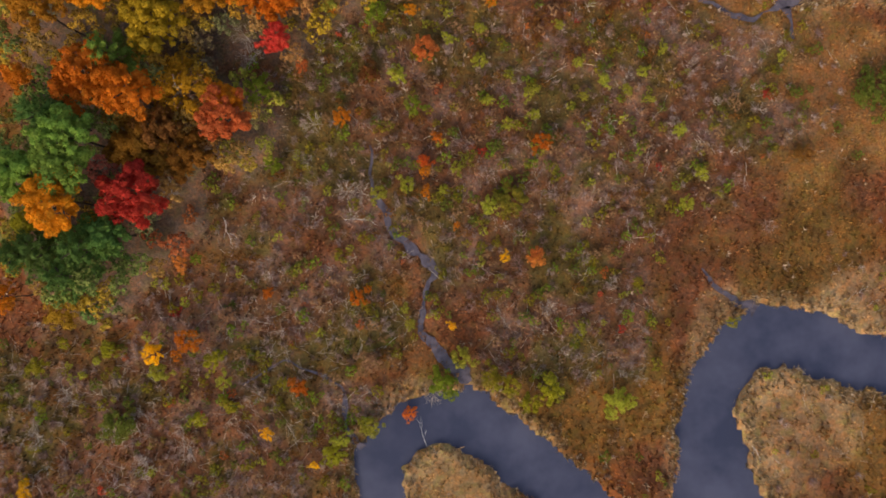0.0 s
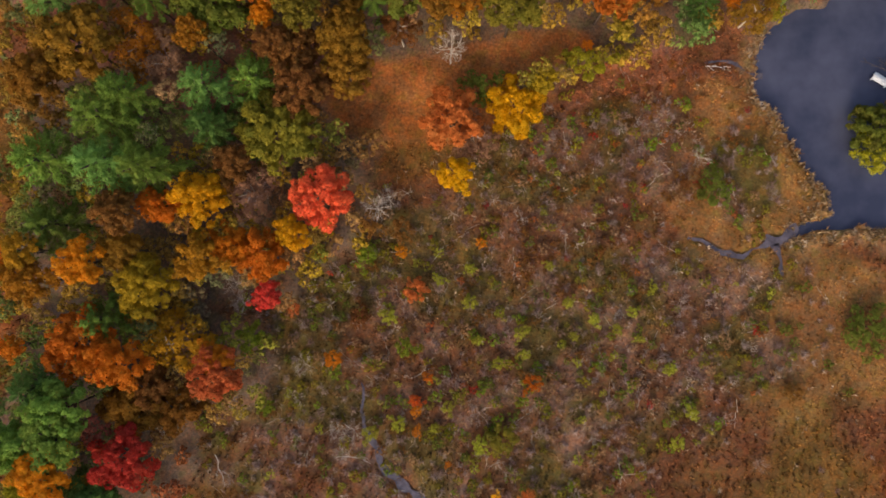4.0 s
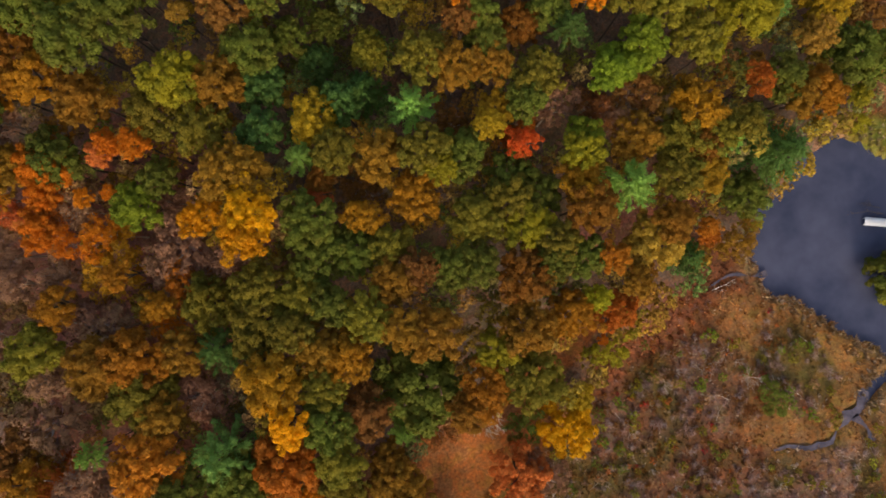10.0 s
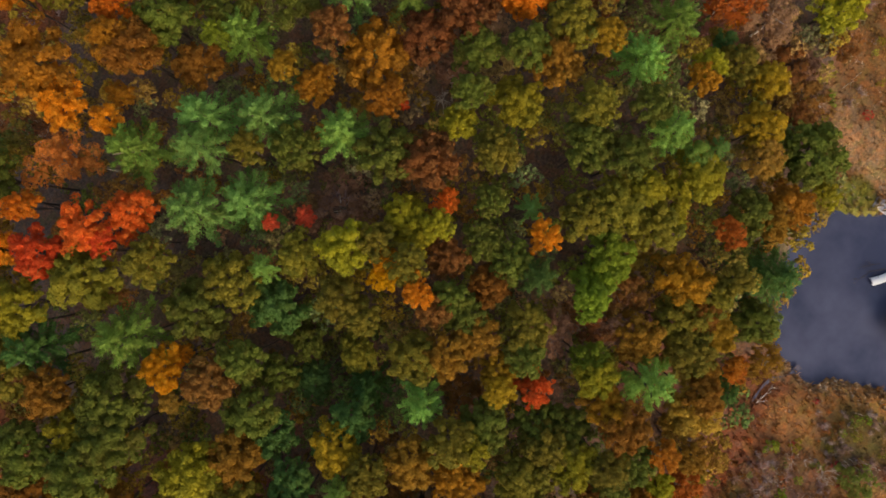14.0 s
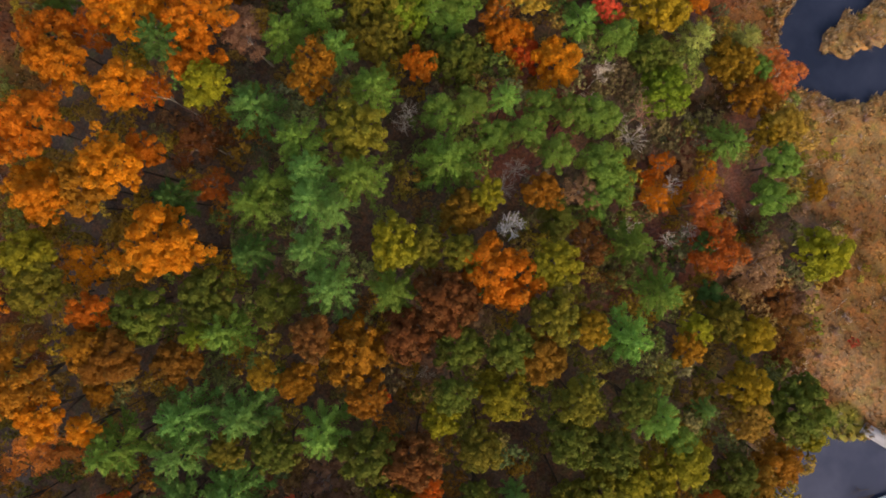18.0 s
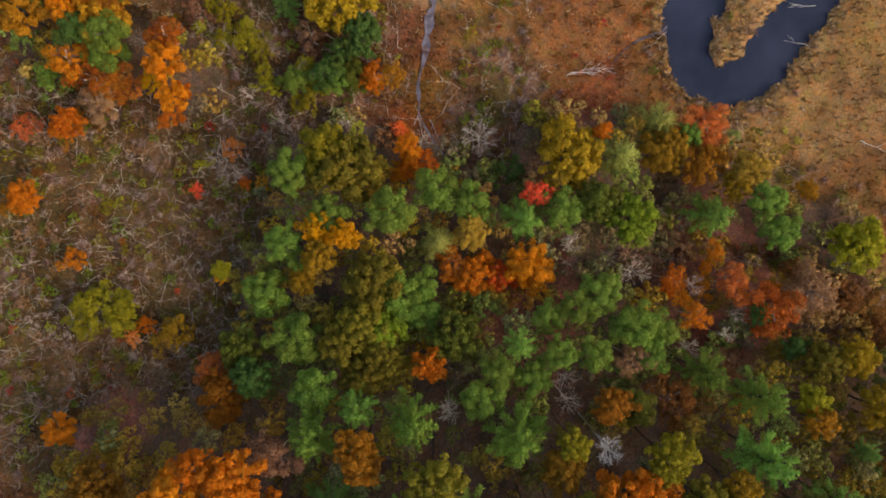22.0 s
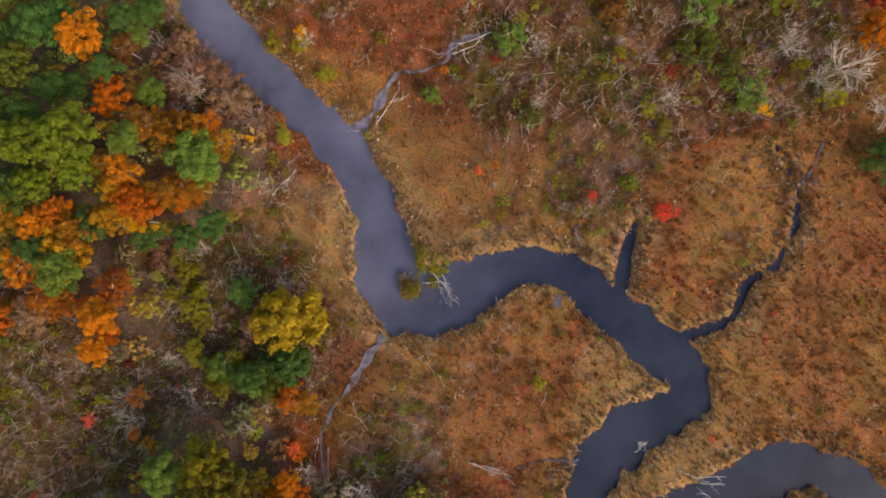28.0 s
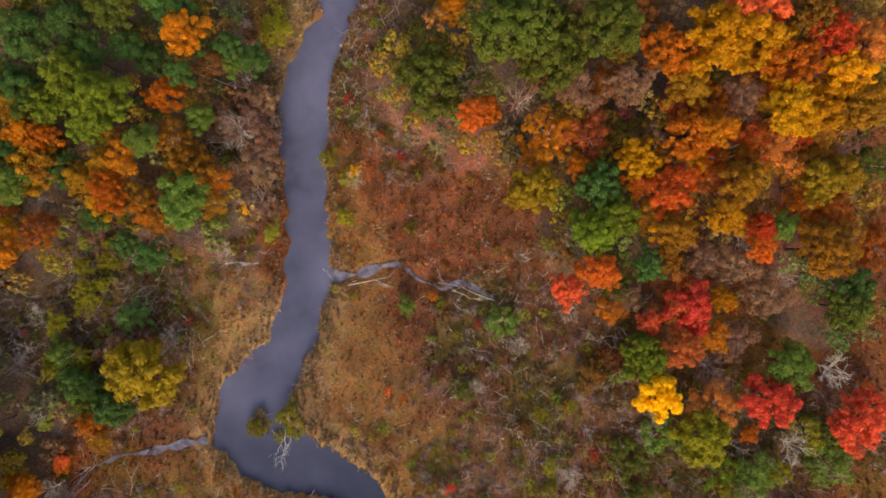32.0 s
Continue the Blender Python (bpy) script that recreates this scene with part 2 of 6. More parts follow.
shift = mix(nt, mossy, mix(nt, rusty, (0.92, 0.98, 1.15), (1.24, 0.98, 0.85)), (0.90, 1.06, 0.82))
tint = nt.nodes.new("ShaderNodeMix")
tint.data_type, tint.blend_type = "RGBA", "MULTIPLY"
tint.inputs["Factor"].default_value = 1.0
nt.links.new(zone.outputs["Color"], tint.inputs["A"]), nt.links.new(shift, tint.inputs["B"])
nt.links.new(tint.outputs["Result"], hsv.inputs["Color"])
nt.links.new(both.outputs["Value"], hsv.inputs["Value"])
nt.links.new(hsv.outputs["Color"], b.inputs["Base Color"])
bump(nt, b, noise_of(nt, co.outputs["Object"], 2.5, 4.0), 0.6, 0.2)
SOIL = m

# ---- the stream: reaches given by their middle line and half width ----
REACHES, CREEKS = [], []
REACHES.append([(-9.2, -45.3, 3.75), (-9.4, -38.4, 3.66), (-9.0, -32.8, 3.58), (-6.4, -29.4, 3.58), (-1.7, -26.8, 3.58), (4.3, -26.3, 4.26), (9.4, -30.3, 4.09), (15.4, -34.6, 4.26), (21.4, -39.8, 4.26), (26.6, -45.4, 4.09)])  # the southern oxbow
REACHES.append([(42.5, -45.4, 6.39), (42.2, -38.5, 6.31), (40.7, -31.6, 4.94), (40.4, -25.2, 4.09), (43.2, -18.3, 4.09), (48.3, -14.3, 4.43), (55.2, -14.6, 4.94), (61.7, -17.1, 4.26), (69.4, -19.2, 4.09), (77.1, -19.6, 4.09)])  # the eastern bend
REACHES.append([(67.5, 72.0, 2.58), (64.0, 67.7, 6.19), (58.8, 62.1, 9.63), (61.4, 53.5, 7.4), (66.9, 44.9, 7.4), (75.1, 42.3, 5.16), (82.8, 41.4, 4.3)])  # the pool by the landing
REACHES.append([(67.9, 70.4, 3.44), (71.7, 63.4, 5.16), (75.8, 57.3, 5.16)])  # the arm of the pool
REACHES.append([(173.3, 217.6, 3.11), (169.3, 211.8, 3.28), (166.5, 206.4, 3.11), (162.0, 201.7, 3.28), (158.0, 195.8, 3.8), (155.4, 189.5, 3.28), (153.3, 182.9, 3.11), (151.1, 176.3, 3.2), (149.6, 170.4, 3.28), (145.6, 164.5, 3.11), (141.1, 159.7, 3.45), (135.6, 156.1, 4.84), (132.3, 150.8, 4.84)])  # the northern reach
REACHES.append([(139.4, 159.6, 3.63), (134.7, 155.4, 5.01), (132.1, 150.8, 4.75), (135.1, 146.0, 5.01), (139.8, 142.5, 3.97), (145.3, 138.4, 2.94), (147.2, 131.7, 2.94), (145.3, 125.1, 3.2), (144.1, 119.7, 3.4), (142.6, 113.2, 3.5), (141.0, 108.3, 3.4), (137.9, 106.0, 3.2), (134.5, 107.8, 3.3)])  # the middle bends
REACHES.append([(136.3, 106.3, 3.08), (130.4, 110.7, 3.93), (124.0, 114.3, 4.10), (118.1, 114.4, 3.08), (114.1, 112.2, 2.74), (112.5, 108.9, 2.91), (115.2, 103.5, 3.42), (121.7, 99.3, 3.42), (127.4, 95.1, 3.16), (131.6, 91.3, 3.59), (135.4, 86.6, 3.76)])  # the narrow loop
REACHES.append([(131.6, 91.3, 3.5), (127.6, 94.5, 2.9), (131.7, 91.2, 2.9), (135.4, 85.8, 2.9), (136.6, 79.7, 2.9), (135.4, 73.8, 2.9), (128.5, 70.2, 3.2), (126.7, 70.2, 3.6)])  # the far side of the loop
CREEKS.append([(-10.5, 14.5, 0.18), (-10.6, 8.6, 0.25), (-8.5, 5.2, 0.49), (-7.2, 0.9, 0.61), (-3.4, -1.6, 0.61), (-1.0, -4.2, 0.61), (-2.5, -8.5, 0.55), (-3.0, -12.3, 0.61), (-0.8, -16.1, 0.61), (1.7, -17.9, 0.92), (4.3, -21.3, 1.23)])
CREEKS.append([(-12.0, -31.0, 0.7), (-14.1, -28.1, 0.41), (-14.3, -22.1, 0.37), (-17.0, -20.0, 0.32), (-20.5, -19.1, 0.28), (-23.0, -17.4, 0.23), (-29.8, -21.2, 0.14)])
CREEKS.append([(47.5, -10.2, 0.92), (43.6, -8.1, 0.49), (41.0, -6.3, 0.37), (39.3, -3.8, 0.25)])
CREEKS.append([(41.2, 62.8, 0.19), (44.2, 63.2, 0.25), (45.9, 62.3, 0.31), (48.1, 60.8, 0.37), (50.2, 60.8, 0.5)])
CREEKS.append([(152.6, 169.4, 0.93), (154.4, 168.8, 0.93), (158.1, 168.3, 0.6), (163.4, 167.7, 0.32), (164.6, 164.8, 0.26), (167.6, 161.6, 0.26), (170.1, 162.1, 0.34), (172.4, 160.8, 0.32), (174.8, 158.1, 0.24)])
CREEKS.append([(173.6, 105.1, 0.37), (178.1, 104.6, 0.25), (181.7, 104.9, 0.19)])
CREEKS.append([(121.8, 117.2, 0.5), (120.4, 120.1, 0.2), (118.9, 123.5, 0.13), (115.6, 125.7, 0.1)])
CREEKS.append([(151.0, 131.2, 0.25), (154.0, 133.1, 0.19)])
CREEKS.append([(126.0, 151.9, 0.95), (120.9, 152.9, 0.6), (114.5, 154.2, 0.34), (109.0, 154.6, 0.15), (104.7, 152.5, 0.2), (102.3, 150.4, 0.15)])
CREEKS.append([(143.5, 130.9, 0.37), (141.4, 130.4, 0.37)])
CREEKS.append([(38.6, 36.6, 0.2), (41.5, 35.6, 0.34), (44.8, 34.0, 0.42), (47.0, 33.4, 0.5), (49.3, 34.9, 0.6), (51.3, 35.8, 0.9), (53.0, 36.4, 0.8), (55.5, 37.6, 0.6)])
CREEKS.append([(51.6, 35.4, 0.8), (52.6, 32.6, 0.6), (53.0, 30.6, 0.3)])
CHANNELS = []
CHANNELS.append([(55.0, 37.0, 0.25), (57.0, 37.9, 0.55), (63.9, 38.9, 0.72)])
CHANNELS.append([(148.7, 123.1, 1.4), (152.3, 124.1, 1.05), (155.0, 124.6, 0.65), (157.5, 125.0, 0.3)])
CHANNELS.append([(146.1, 110.6, 0.62), (148.9, 107.7, 0.67), (151.9, 105.3, 0.62)])
CHANNELS.append([(151.9, 105.3, 0.31), (156.9, 106.0, 0.29), (162.3, 102.7, 0.29), (168.5, 102.8, 0.26), (173.2, 104.9, 0.21), (175.3, 107.5, 0.19), (177.5, 110.8, 0.19)])
ISLANDS = [(134.2, 151.5, 1.7), (135.0, 152.8, 1.02), (165.2, 210.5, 1.21), (163.9, 207.8, 0.86)]

REACHES.append([(126.7, 70.2, 3.6), (118, 64, 3.8), (110, 55, 4.0), (100, 48, 4.2), (90, 43, 4.3), (82.8, 41.4, 4.3)])  # from the loop to the pool
REACHES.append([(82.8, 41.4, 4.3), (92, 34, 4.2), (97, 22, 4.2), (94, 6, 4.1), (87, -10, 4.1), (77.1, -19.6, 4.1)])  # from the pool to the eastern bend
REACHES.append([(26.6, -45.4, 4.1), (34, -51, 4.6), (42.5, -45.4, 6.4)])  # between the eastern bend and the oxbow

X0, X1, Y0, Y1 = -95.0, 262.0, -62.0, 250.0


def line_distance(lines, x, y):
    """Metres from the edge of the nearest of the given water lines, less than 0 inside."""
    best = np.full(x.shape, 60.0)
    for line in lines:
        for (ax, ay, aw), (bx, by, bw) in zip(line, line[1:]):
            reach = 14 + max(aw, bw)
            near = (x > min(ax, bx) - reach) & (x < max(ax, bx) + reach) & (y > min(ay, by) - reach) & (y < max(ay, by) + reach)
            if not near.any():
                continue
            px, py = x[near] - ax, y[near] - ay
            dx, dy = bx - ax, by - ay
            k = np.clip((px * dx + py * dy) / (dx * dx + dy * dy), 0, 1)
            best[near] = np.minimum(best[near], np.hypot(px - k * dx, py - k * dy) - (aw + k * (bw - aw)))
    return best


def shore_distance(x, y):
    """Metres from the ragged edge of the stream and its pools, less than 0 in the water."""
    x, y = np.asarray(x, float), np.asarray(y, float)
    best = line_distance(REACHES, x, y)
    for ix, iy, ir in ISLANDS:
        best = np.maximum(best, ir - np.hypot(x - ix, y - iy))
    ragged = 1.2 * (lattice_noise(x, y, 3.1, 11) - 0.5) + 1.1 * (lattice_noise(x, y, 1.3, 12) - 0.5)
    return np.minimum(best + ragged, line_distance(CHANNELS, x, y) + 0.8 * ragged)


def creek_distance(x, y):
    """Metres from the edge of the nearest creek, less than 0 in it."""
    x, y = np.asarray(x, float), np.asarray(y, float)
    return line_distance(CREEKS, x, y) + 0.5 * (lattice_noise(x, y, 1.6, 13) - 0.5)


# ---- where each tree stands: (x, y, crown radius, height) by species and leaf colour ----
TREES = []


def plant(species, colour, *places):
    TREES.extend((species, colour, *p) for p in places)


# the south marsh
plant("pine", "dg", (-51.9, 16.7, 2.9, 15), (-53.2, -0.7, 4.1, 13), (-48.1, -0.7, 3.7, 13), (-56.2, -1.4, 3.3, 13), (-50.9, -4.4, 3.1, 12))
plant("maple", "or", (-41.2, 19.8, 3.3, 14), (-50.2, 5.5, 3.5, 15), (-60.9, -7.7, 1.6, 8))
plant("oak", "br", (-41.7, 13.2, 3.9, 9), (-35.9, 12.6, 3.1, 8))
plant("maple", "co", (-29.8, 17.6, 3.1, 10))
plant("oak", "yg", (-55.1, 2.7, 1.4, 11))
plant("oak", "dg", (-45.3, 1.2, 2.7, 11))
plant("oak", "gn", (-48.3, 13.8, 3.5, 15), (-49.1, 10.2, 3.3, 15), (-54.7, 8.8, 3.3, 14))
plant("maple", "cr", (-41.5, 6.4, 3.7, 12))
plant("oak", "rb", (-39.3, 15.5, 3.1, 9))
plant("shrub", "dy", (-54.8, -9.8, 2.7, 4))
plant("shrub", "ye", (-41.5, -15.9, 1.5, 5), (-25.9, -28.4, 0.9, 2), (-18.8, -32.9, 0.6, 2), (1.7, -12.3, 0.6, 1.5))
plant("shrub", "or", (-37.3, -14.5, 1.8, 4), (-21.0, -21.1, 1.3, 3), (-10.8, -6.8, 0.6, 2))
plant("shrub", "ro", (-4.5, -25.6, 1.0, 3))
plant("shrub", "yo", (-61.3, -36.4, 1.2, 3))
plant("shrub", "co", (14.1, -1.6, 1.0, 3))
plant("shrub", "ly", (3.3, -17.1, 1.5, 3), (25.9, -23.7, 1.9, 3), (28.0, -23.5, 1.1, 2.5), (-10.4, -26.9, 1.5, 3), (-14.5, -29.0, 1.2, 3), (-41.4, -19.0, 1.3, 3), (-32.0, -20.3, 1.1, 2.5), (-52.9, -19.5, 0.6, 2), (-50.8, -17.4, 0.6, 2), (-4.6, -12.0, 0.8, 2), (20.9, -12.5, 0.8, 2))
plant("shrub", "yg", (7.5, -19.9, 1.5, 3), (10.0, -21.1, 1.5, 3), (16.3, -21.6, 1.9, 3), (13.3, -23.6, 1.5, 3), (-15.8, -31.5, 1.5, 3), (-33.6, -17.3, 1.5, 3), (-35.8, -26.1, 1.1, 2.5), (-23.4, -20.8, 0.8, 2), (-59.5, -18.1, 1.3, 3), (-55.8, -14.9, 0.8, 2), (-49.0, -15.7, 1.1, 2.5), (-31.2, -24.1, 1.2, 2.5), (29.3, -5.8, 0.8, 2), (43.5, -11.7, 0.8, 2))
plant("shrub", "lm", (0.4, -20.8, 2.1, 3), (-36.2, -2.4, 0.8, 2))
plant("shrub", "ol", (-48.0, -26.6, 2.5, 3))
plant("bare", "pa", (-11.7, 7.6, 2.0, 2.5), (16.0, -9.6, 1.7, 2), (-1.2, -22.6, 2.1, 2.5), (-39.8, 8.4, 2.2, 3))
plant("bare", "gy", (5.0, -3.3, 1.2, 2), (22.7, -16.7, 1.2, 2), (-19.6, -12.5, 1.1, 2))
plant("shrub", "mv", (-10.4, -17.5, 1.5, 2.5), (-31.8, -10.8, 1.2, 2))
# the edge of the south wood
plant("maple", "or", (-53.0, 72.9, 1.1, 17), (-55.3, 34.3, 1.3, 14), (-27.8, 35.3, 2.8, 10), (-23.3, 33.9, 3.2, 10), (-45.7, 33.2, 2.6, 14), (-47.2, 22.2, 3.8, 13), (-29.8, 19.8, 2.1, 9), (-55.4, 21.9, 1.5, 12), (-21.9, 65.5, 1.5, 13), (43.7, 70.2, 1.0, 5), (22.7, 64.2, 0.7, 4))
plant("maple", "or", (-36.1, 40.6, 2.3, 12))
plant("maple", "yo", (-50.0, 77.7, 2.6, 20))
plant("thin_tree", "mv", (-44.4, 77.9, 3.4, 17), (-45.3, 81.2, 2.8, 18), (-24.6, 42.6, 3.2, 10), (-39.7, 71.2, 2.0, 13), (-35.1, 59.7, 3.0, 12), (6.1, 51.0, 3.0, 7))
plant("oak", "ol", (65.7, 52.6, 3.4, 6), (-28.3, 72.7, 3.5, 17), (-28.5, 67.4, 3.9, 15), (-35.3, 74.6, 2.5, 17), (-14.1, 73.8, 2.9, 20), (-2.7, 71.7, 5.2, 16))
plant("shrub", "yg", (49.9, 69.5, 1.8, 4), (66.5, 49.3, 2.8, 5), (23.1, 61.8, 2.6, 5), (28.2, 66.3, 1.5, 4))
plant("pine", "dg", (-29.2, 51.2, 3.1, 15), (39.0, 69.5, 2.2, 7))
plant("pine", "gn", (-50.1, 46.4, 3.8, 17))
plant("pine", "gn", (-44.3, 25.2, 3.6, 13))
plant("pine", "gn", (-37.1, 45.6, 3.8, 17))
plant("pine", "gn", (-42.0, 52.1, 4.6, 18))
plant("pine", "gn", (-39.2, 54.6, 2.8, 18))
plant("pine", "gn", (-50.6, 38.2, 4.0, 14), (-23.6, 57.6, 3.4, 14), (-36.9, 67.7, 2.2, 15), (-7.4, 67.8, 1.8, 14))
plant("pine", "bl", (-49.2, 67.8, 3.7, 17))
plant("pine", "bl", (-42.1, 45.9, 3.8, 18))
plant("pine", "bl", (-29.5, 56.1, 3.1, 16))
plant("pine", "lg", (-44.1, 70.6, 2.2, 17))
plant("oak", "gd", (-20.3, 50.5, 4.4, 13), (-47.7, 72.7, 3.4, 17), (-15.1, 69.4, 2.7, 19), (-16.7, 65.7, 2.6, 16), (11.1, 66.6, 3.5, 17))
plant("oak", "dy", (-38.6, 29.8, 3.5, 12))
plant("oak", "rb", (-17.9, 60.9, 3.0, 13), (-17.0, 55.8, 3.3, 14), (-20.5, 61.6, 2.0, 14), (-26.5, 46.0, 2.4, 12), (-9.7, 73.1, 3.1, 18))
plant("oak", "rb", (-40.5, 39.6, 2.6, 15))
plant("oak", "br", (-11.2, 62.4, 3.0, 14), (-11.0, 58.4, 3.0, 13), (-10.8, 65.0, 2.3, 13), (-41.3, 34.7, 2.4, 12), (-45.5, 61.5, 4.3, 16), (-50.8, 56.4, 3.2, 16), (1.4, 66.7, 2.3, 16), (13.1, 73.1, 3.1, 19), (38.5, 75.1, 2.1, 10), (31.8, 71.1, 1.8, 7))
plant("oak", "ru", (-22.3, 71.3, 4.1, 17))
plant("oak", "ol", (48.9, 73.9, 2.7, 9))
plant("round_maple", "rd", (-14.8, 42.1, 3.7, 11))
plant("maple", "yo", (-30.6, 41.5, 3.3, 13), (12.2, 55.2, 3.6, 7), (-18.8, 36.9, 2.1, 10))
plant("maple", "rd", (-22.9, 28.3, 1.8, 8))
plant("maple", "go", (-31.2, 33.7, 2.7, 12), (-52.6, 30.7, 2.8, 14), (-52.5, 34.7, 2.0, 15), (-30.6, 62.6, 1.8, 15), (4.7, 68.3, 3.1, 17), (19.2, 71.2, 3.0, 14))
plant("thin_tree", "go", (-36.6, 21.5, 4.7, 8))
plant("thin_tree", "ru", (-39.0, 62.0, 3.7, 12))
plant("oak", "yg", (8.5, 72.0, 2.5, 17), (23.4, 71.6, 1.7, 13))
plant("maple", "ru", (24.5, 68.6, 2.7, 12))
plant("maple", "ta", (33.7, 74.9, 3.2, 14), (30.8, 74.4, 2.0, 12))
plant("bare", "pa", (2.9, 62.6, 2.9, 9), (-7.7, 40.6, 2.5, 6))
plant("maple", "co", (2.9, 53.1, 3.7, 9))
plant("shrub", "ol", (7.0, 58.1, 2.5, 5))
plant("maple", "dy", (15.9, 58.8, 1.8, 6))
plant("maple", "yo", (3.5, 45.5, 2.2, 7))
# the south wood
plant("maple", "or", (-31.7, 118.4, 2.7, 18), (-29.3, 113.4, 1.2, 15), (-26.0, 112.5, 0.9, 15))
plant("maple", "yo", (-51.5, 74.3, 2.9, 20))
plant("thin_tree", "mv", (-45.5, 75.9, 2.9, 15), (-6.1, 98.8, 1.6, 19), (-37.8, 106.8, 2.8, 14), (-21.3, 102.1, 3.8, 16), (-37.4, 98.8, 3.9, 14), (-28.3, 83.6, 3.4, 14), (-49.3, 89.6, 4.0, 13))
plant("oak", "lm", (-23.6, 109.2, 2.8, 17), (29.7, 91.1, 2.1, 19))
plant("thin_tree", "co", (-35.7, 115.4, 3.4, 14), (-39.1, 116.1, 1.8, 14))
plant("thin_tree", "or", (-30.2, 108.5, 2.4, 15))
plant("oak", "br", (-9.6, 105.7, 3.5, 23), (-0.9, 101.0, 1.6, 19), (6.6, 99.9, 2.7, 21), (35.9, 88.0, 2.8, 18), (26.2, 83.0, 2.7, 21), (43.2, 83.4, 2.6, 16), (1.3, 86.0, 2.7, 20), (-0.6, 80.9, 2.2, 21), (2.2, 78.0, 3.1, 20), (15.6, 79.2, 3.0, 20), (35.9, 76.1, 2.2, 16), (-37.7, 93.4, 3.8, 17), (-33.2, 84.3, 2.6, 17), (-26.7, 90.1, 2.6, 17), (-10.8, 82.6, 2.8, 20), (28.8, 71.3, 1.8, 14))
plant("oak", "ru", (-37.5, 79.7, 3.8, 18))
plant("maple", "yo", (-15.5, 103.2, 2.2, 21), (-9.2, 100.8, 2.6, 24), (-11.6, 98.8, 2.6, 23))
plant("oak", "ol", (-19.3, 110.8, 2.2, 17), (-4.4, 97.0, 3.0, 22), (15.7, 95.9, 2.7, 20), (19.8, 91.0, 2.8, 18), (-5.8, 92.4, 3.3, 20), (-1.7, 91.6, 2.7, 19), (-6.6, 86.8, 2.2, 21), (7.9, 84.2, 2.6, 20), (11.1, 83.0, 2.4, 20), (23.6, 77.7, 2.5, 17), (19.9, 79.3, 2.1, 19), (21.7, 87.5, 2.5, 18))
plant("thin_tree", "rb", (2.6, 98.4, 2.7, 16))
plant("thin_tree", "ru", (-23.3, 98.2, 2.8, 15))
plant("thin_tree", "ru", (-50.6, 82.4, 3.9, 14))
plant("maple", "go", (1.5, 94.4, 2.1, 19), (-29.0, 102.2, 1.6, 18), (-38.8, 102.7, 2.3, 16), (-27.2, 96.7, 1.9, 16), (62.9, 81.8, 3.0, 12))
plant("oak", "go", (8.2, 93.7, 2.8, 19), (27.3, 87.1, 2.1, 19), (-32.4, 92.2, 3.6, 18), (-8.2, 80.1, 2.8, 20), (-17.4, 81.5, 3.5, 21))
plant("oak", "gd", (11.7, 97.9, 2.7, 22), (13.4, 88.0, 2.8, 20), (21.0, 81.1, 2.2, 20), (38.7, 81.2, 2.7, 17), (49.1, 83.3, 1.9, 17), (2.8, 89.8, 2.4, 19), (-21.2, 94.0, 3.2, 17), (-15.0, 89.3, 3.0, 20), (-9.7, 89.4, 3.0, 20), (-12.4, 86.1, 2.5, 21), (-13.8, 93.1, 2.4, 21), (-3.3, 83.4, 2.7, 21), (-44.6, 99.2, 3.2, 16), (-34.3, 87.6, 3.7, 17), (-17.6, 87.4, 2.4, 19), (-12.1, 78.1, 2.4, 20))
plant("maple", "ru", (22.3, 95.0, 1.2, 15), (24.7, 95.4, 1.2, 15), (41.7, 71.1, 1.3, 8), (26.7, 75.8, 1.8, 17))
plant("oak", "yg", (18.6, 84.5, 2.6, 20))
plant("pine", "lg", (32.6, 83.1, 3.1, 20), (48.2, 81.8, 1.6, 14))
plant("oak", "dy", (42.9, 79.8, 2.6, 15))
plant("oak", "gd", (46.3, 83.4, 2.4, 16))
plant("spruce", "dg", (54.6, 77.4, 4.8, 14))
plant("thin_tree", "go", (-31.3, 104.5, 3.9, 14))
plant("oak", "rb", (4.9, 85.7, 2.2, 20))
plant("pine", "dg", (-22.3, 88.4, 2.8, 19))
plant("maple", "ye", (-17.8, 76.3, 2.3, 21))
plant("pine", "gn", (-42.0, 84.0, 1.6, 19))
plant("pine", "bl", (-28.0, 76.3, 3.7, 20))
# the middle wood
plant("maple", "or", (-6.1, 153.6, 2.5, 23), (23.0, 112.5, 1.6, 24), (37.7, 105.3, 1.7, 21), (-1.7, 129.2, 1.2, 19), (-22.5, 117.1, 1.6, 18), (-19.2, 115.2, 1.7, 19))
plant("oak", "gd", (-1.2, 143.4, 3.7, 23), (5.3, 138.7, 2.5, 23), (9.4, 130.1, 3.0, 22), (16.9, 126.1, 2.4, 21), (24.3, 119.7, 2.0, 23), (24.6, 115.4, 2.0, 24), (16.1, 118.4, 2.7, 22), (16.3, 115.3, 1.8, 22), (42.7, 103.2, 2.7, 21), (46.2, 101.1, 3.0, 21), (47.7, 95.5, 2.8, 19), (11.5, 113.2, 2.2, 16), (16.6, 107.5, 2.7, 22), (27.9, 99.9, 2.7, 21), (41.0, 84.6, 3.2, 17), (-15.6, 117.7, 3.0, 19), (-10.6, 112.8, 3.0, 21), (2.1, 103.0, 2.4, 21), (18.5, 88.1, 2.7, 20))
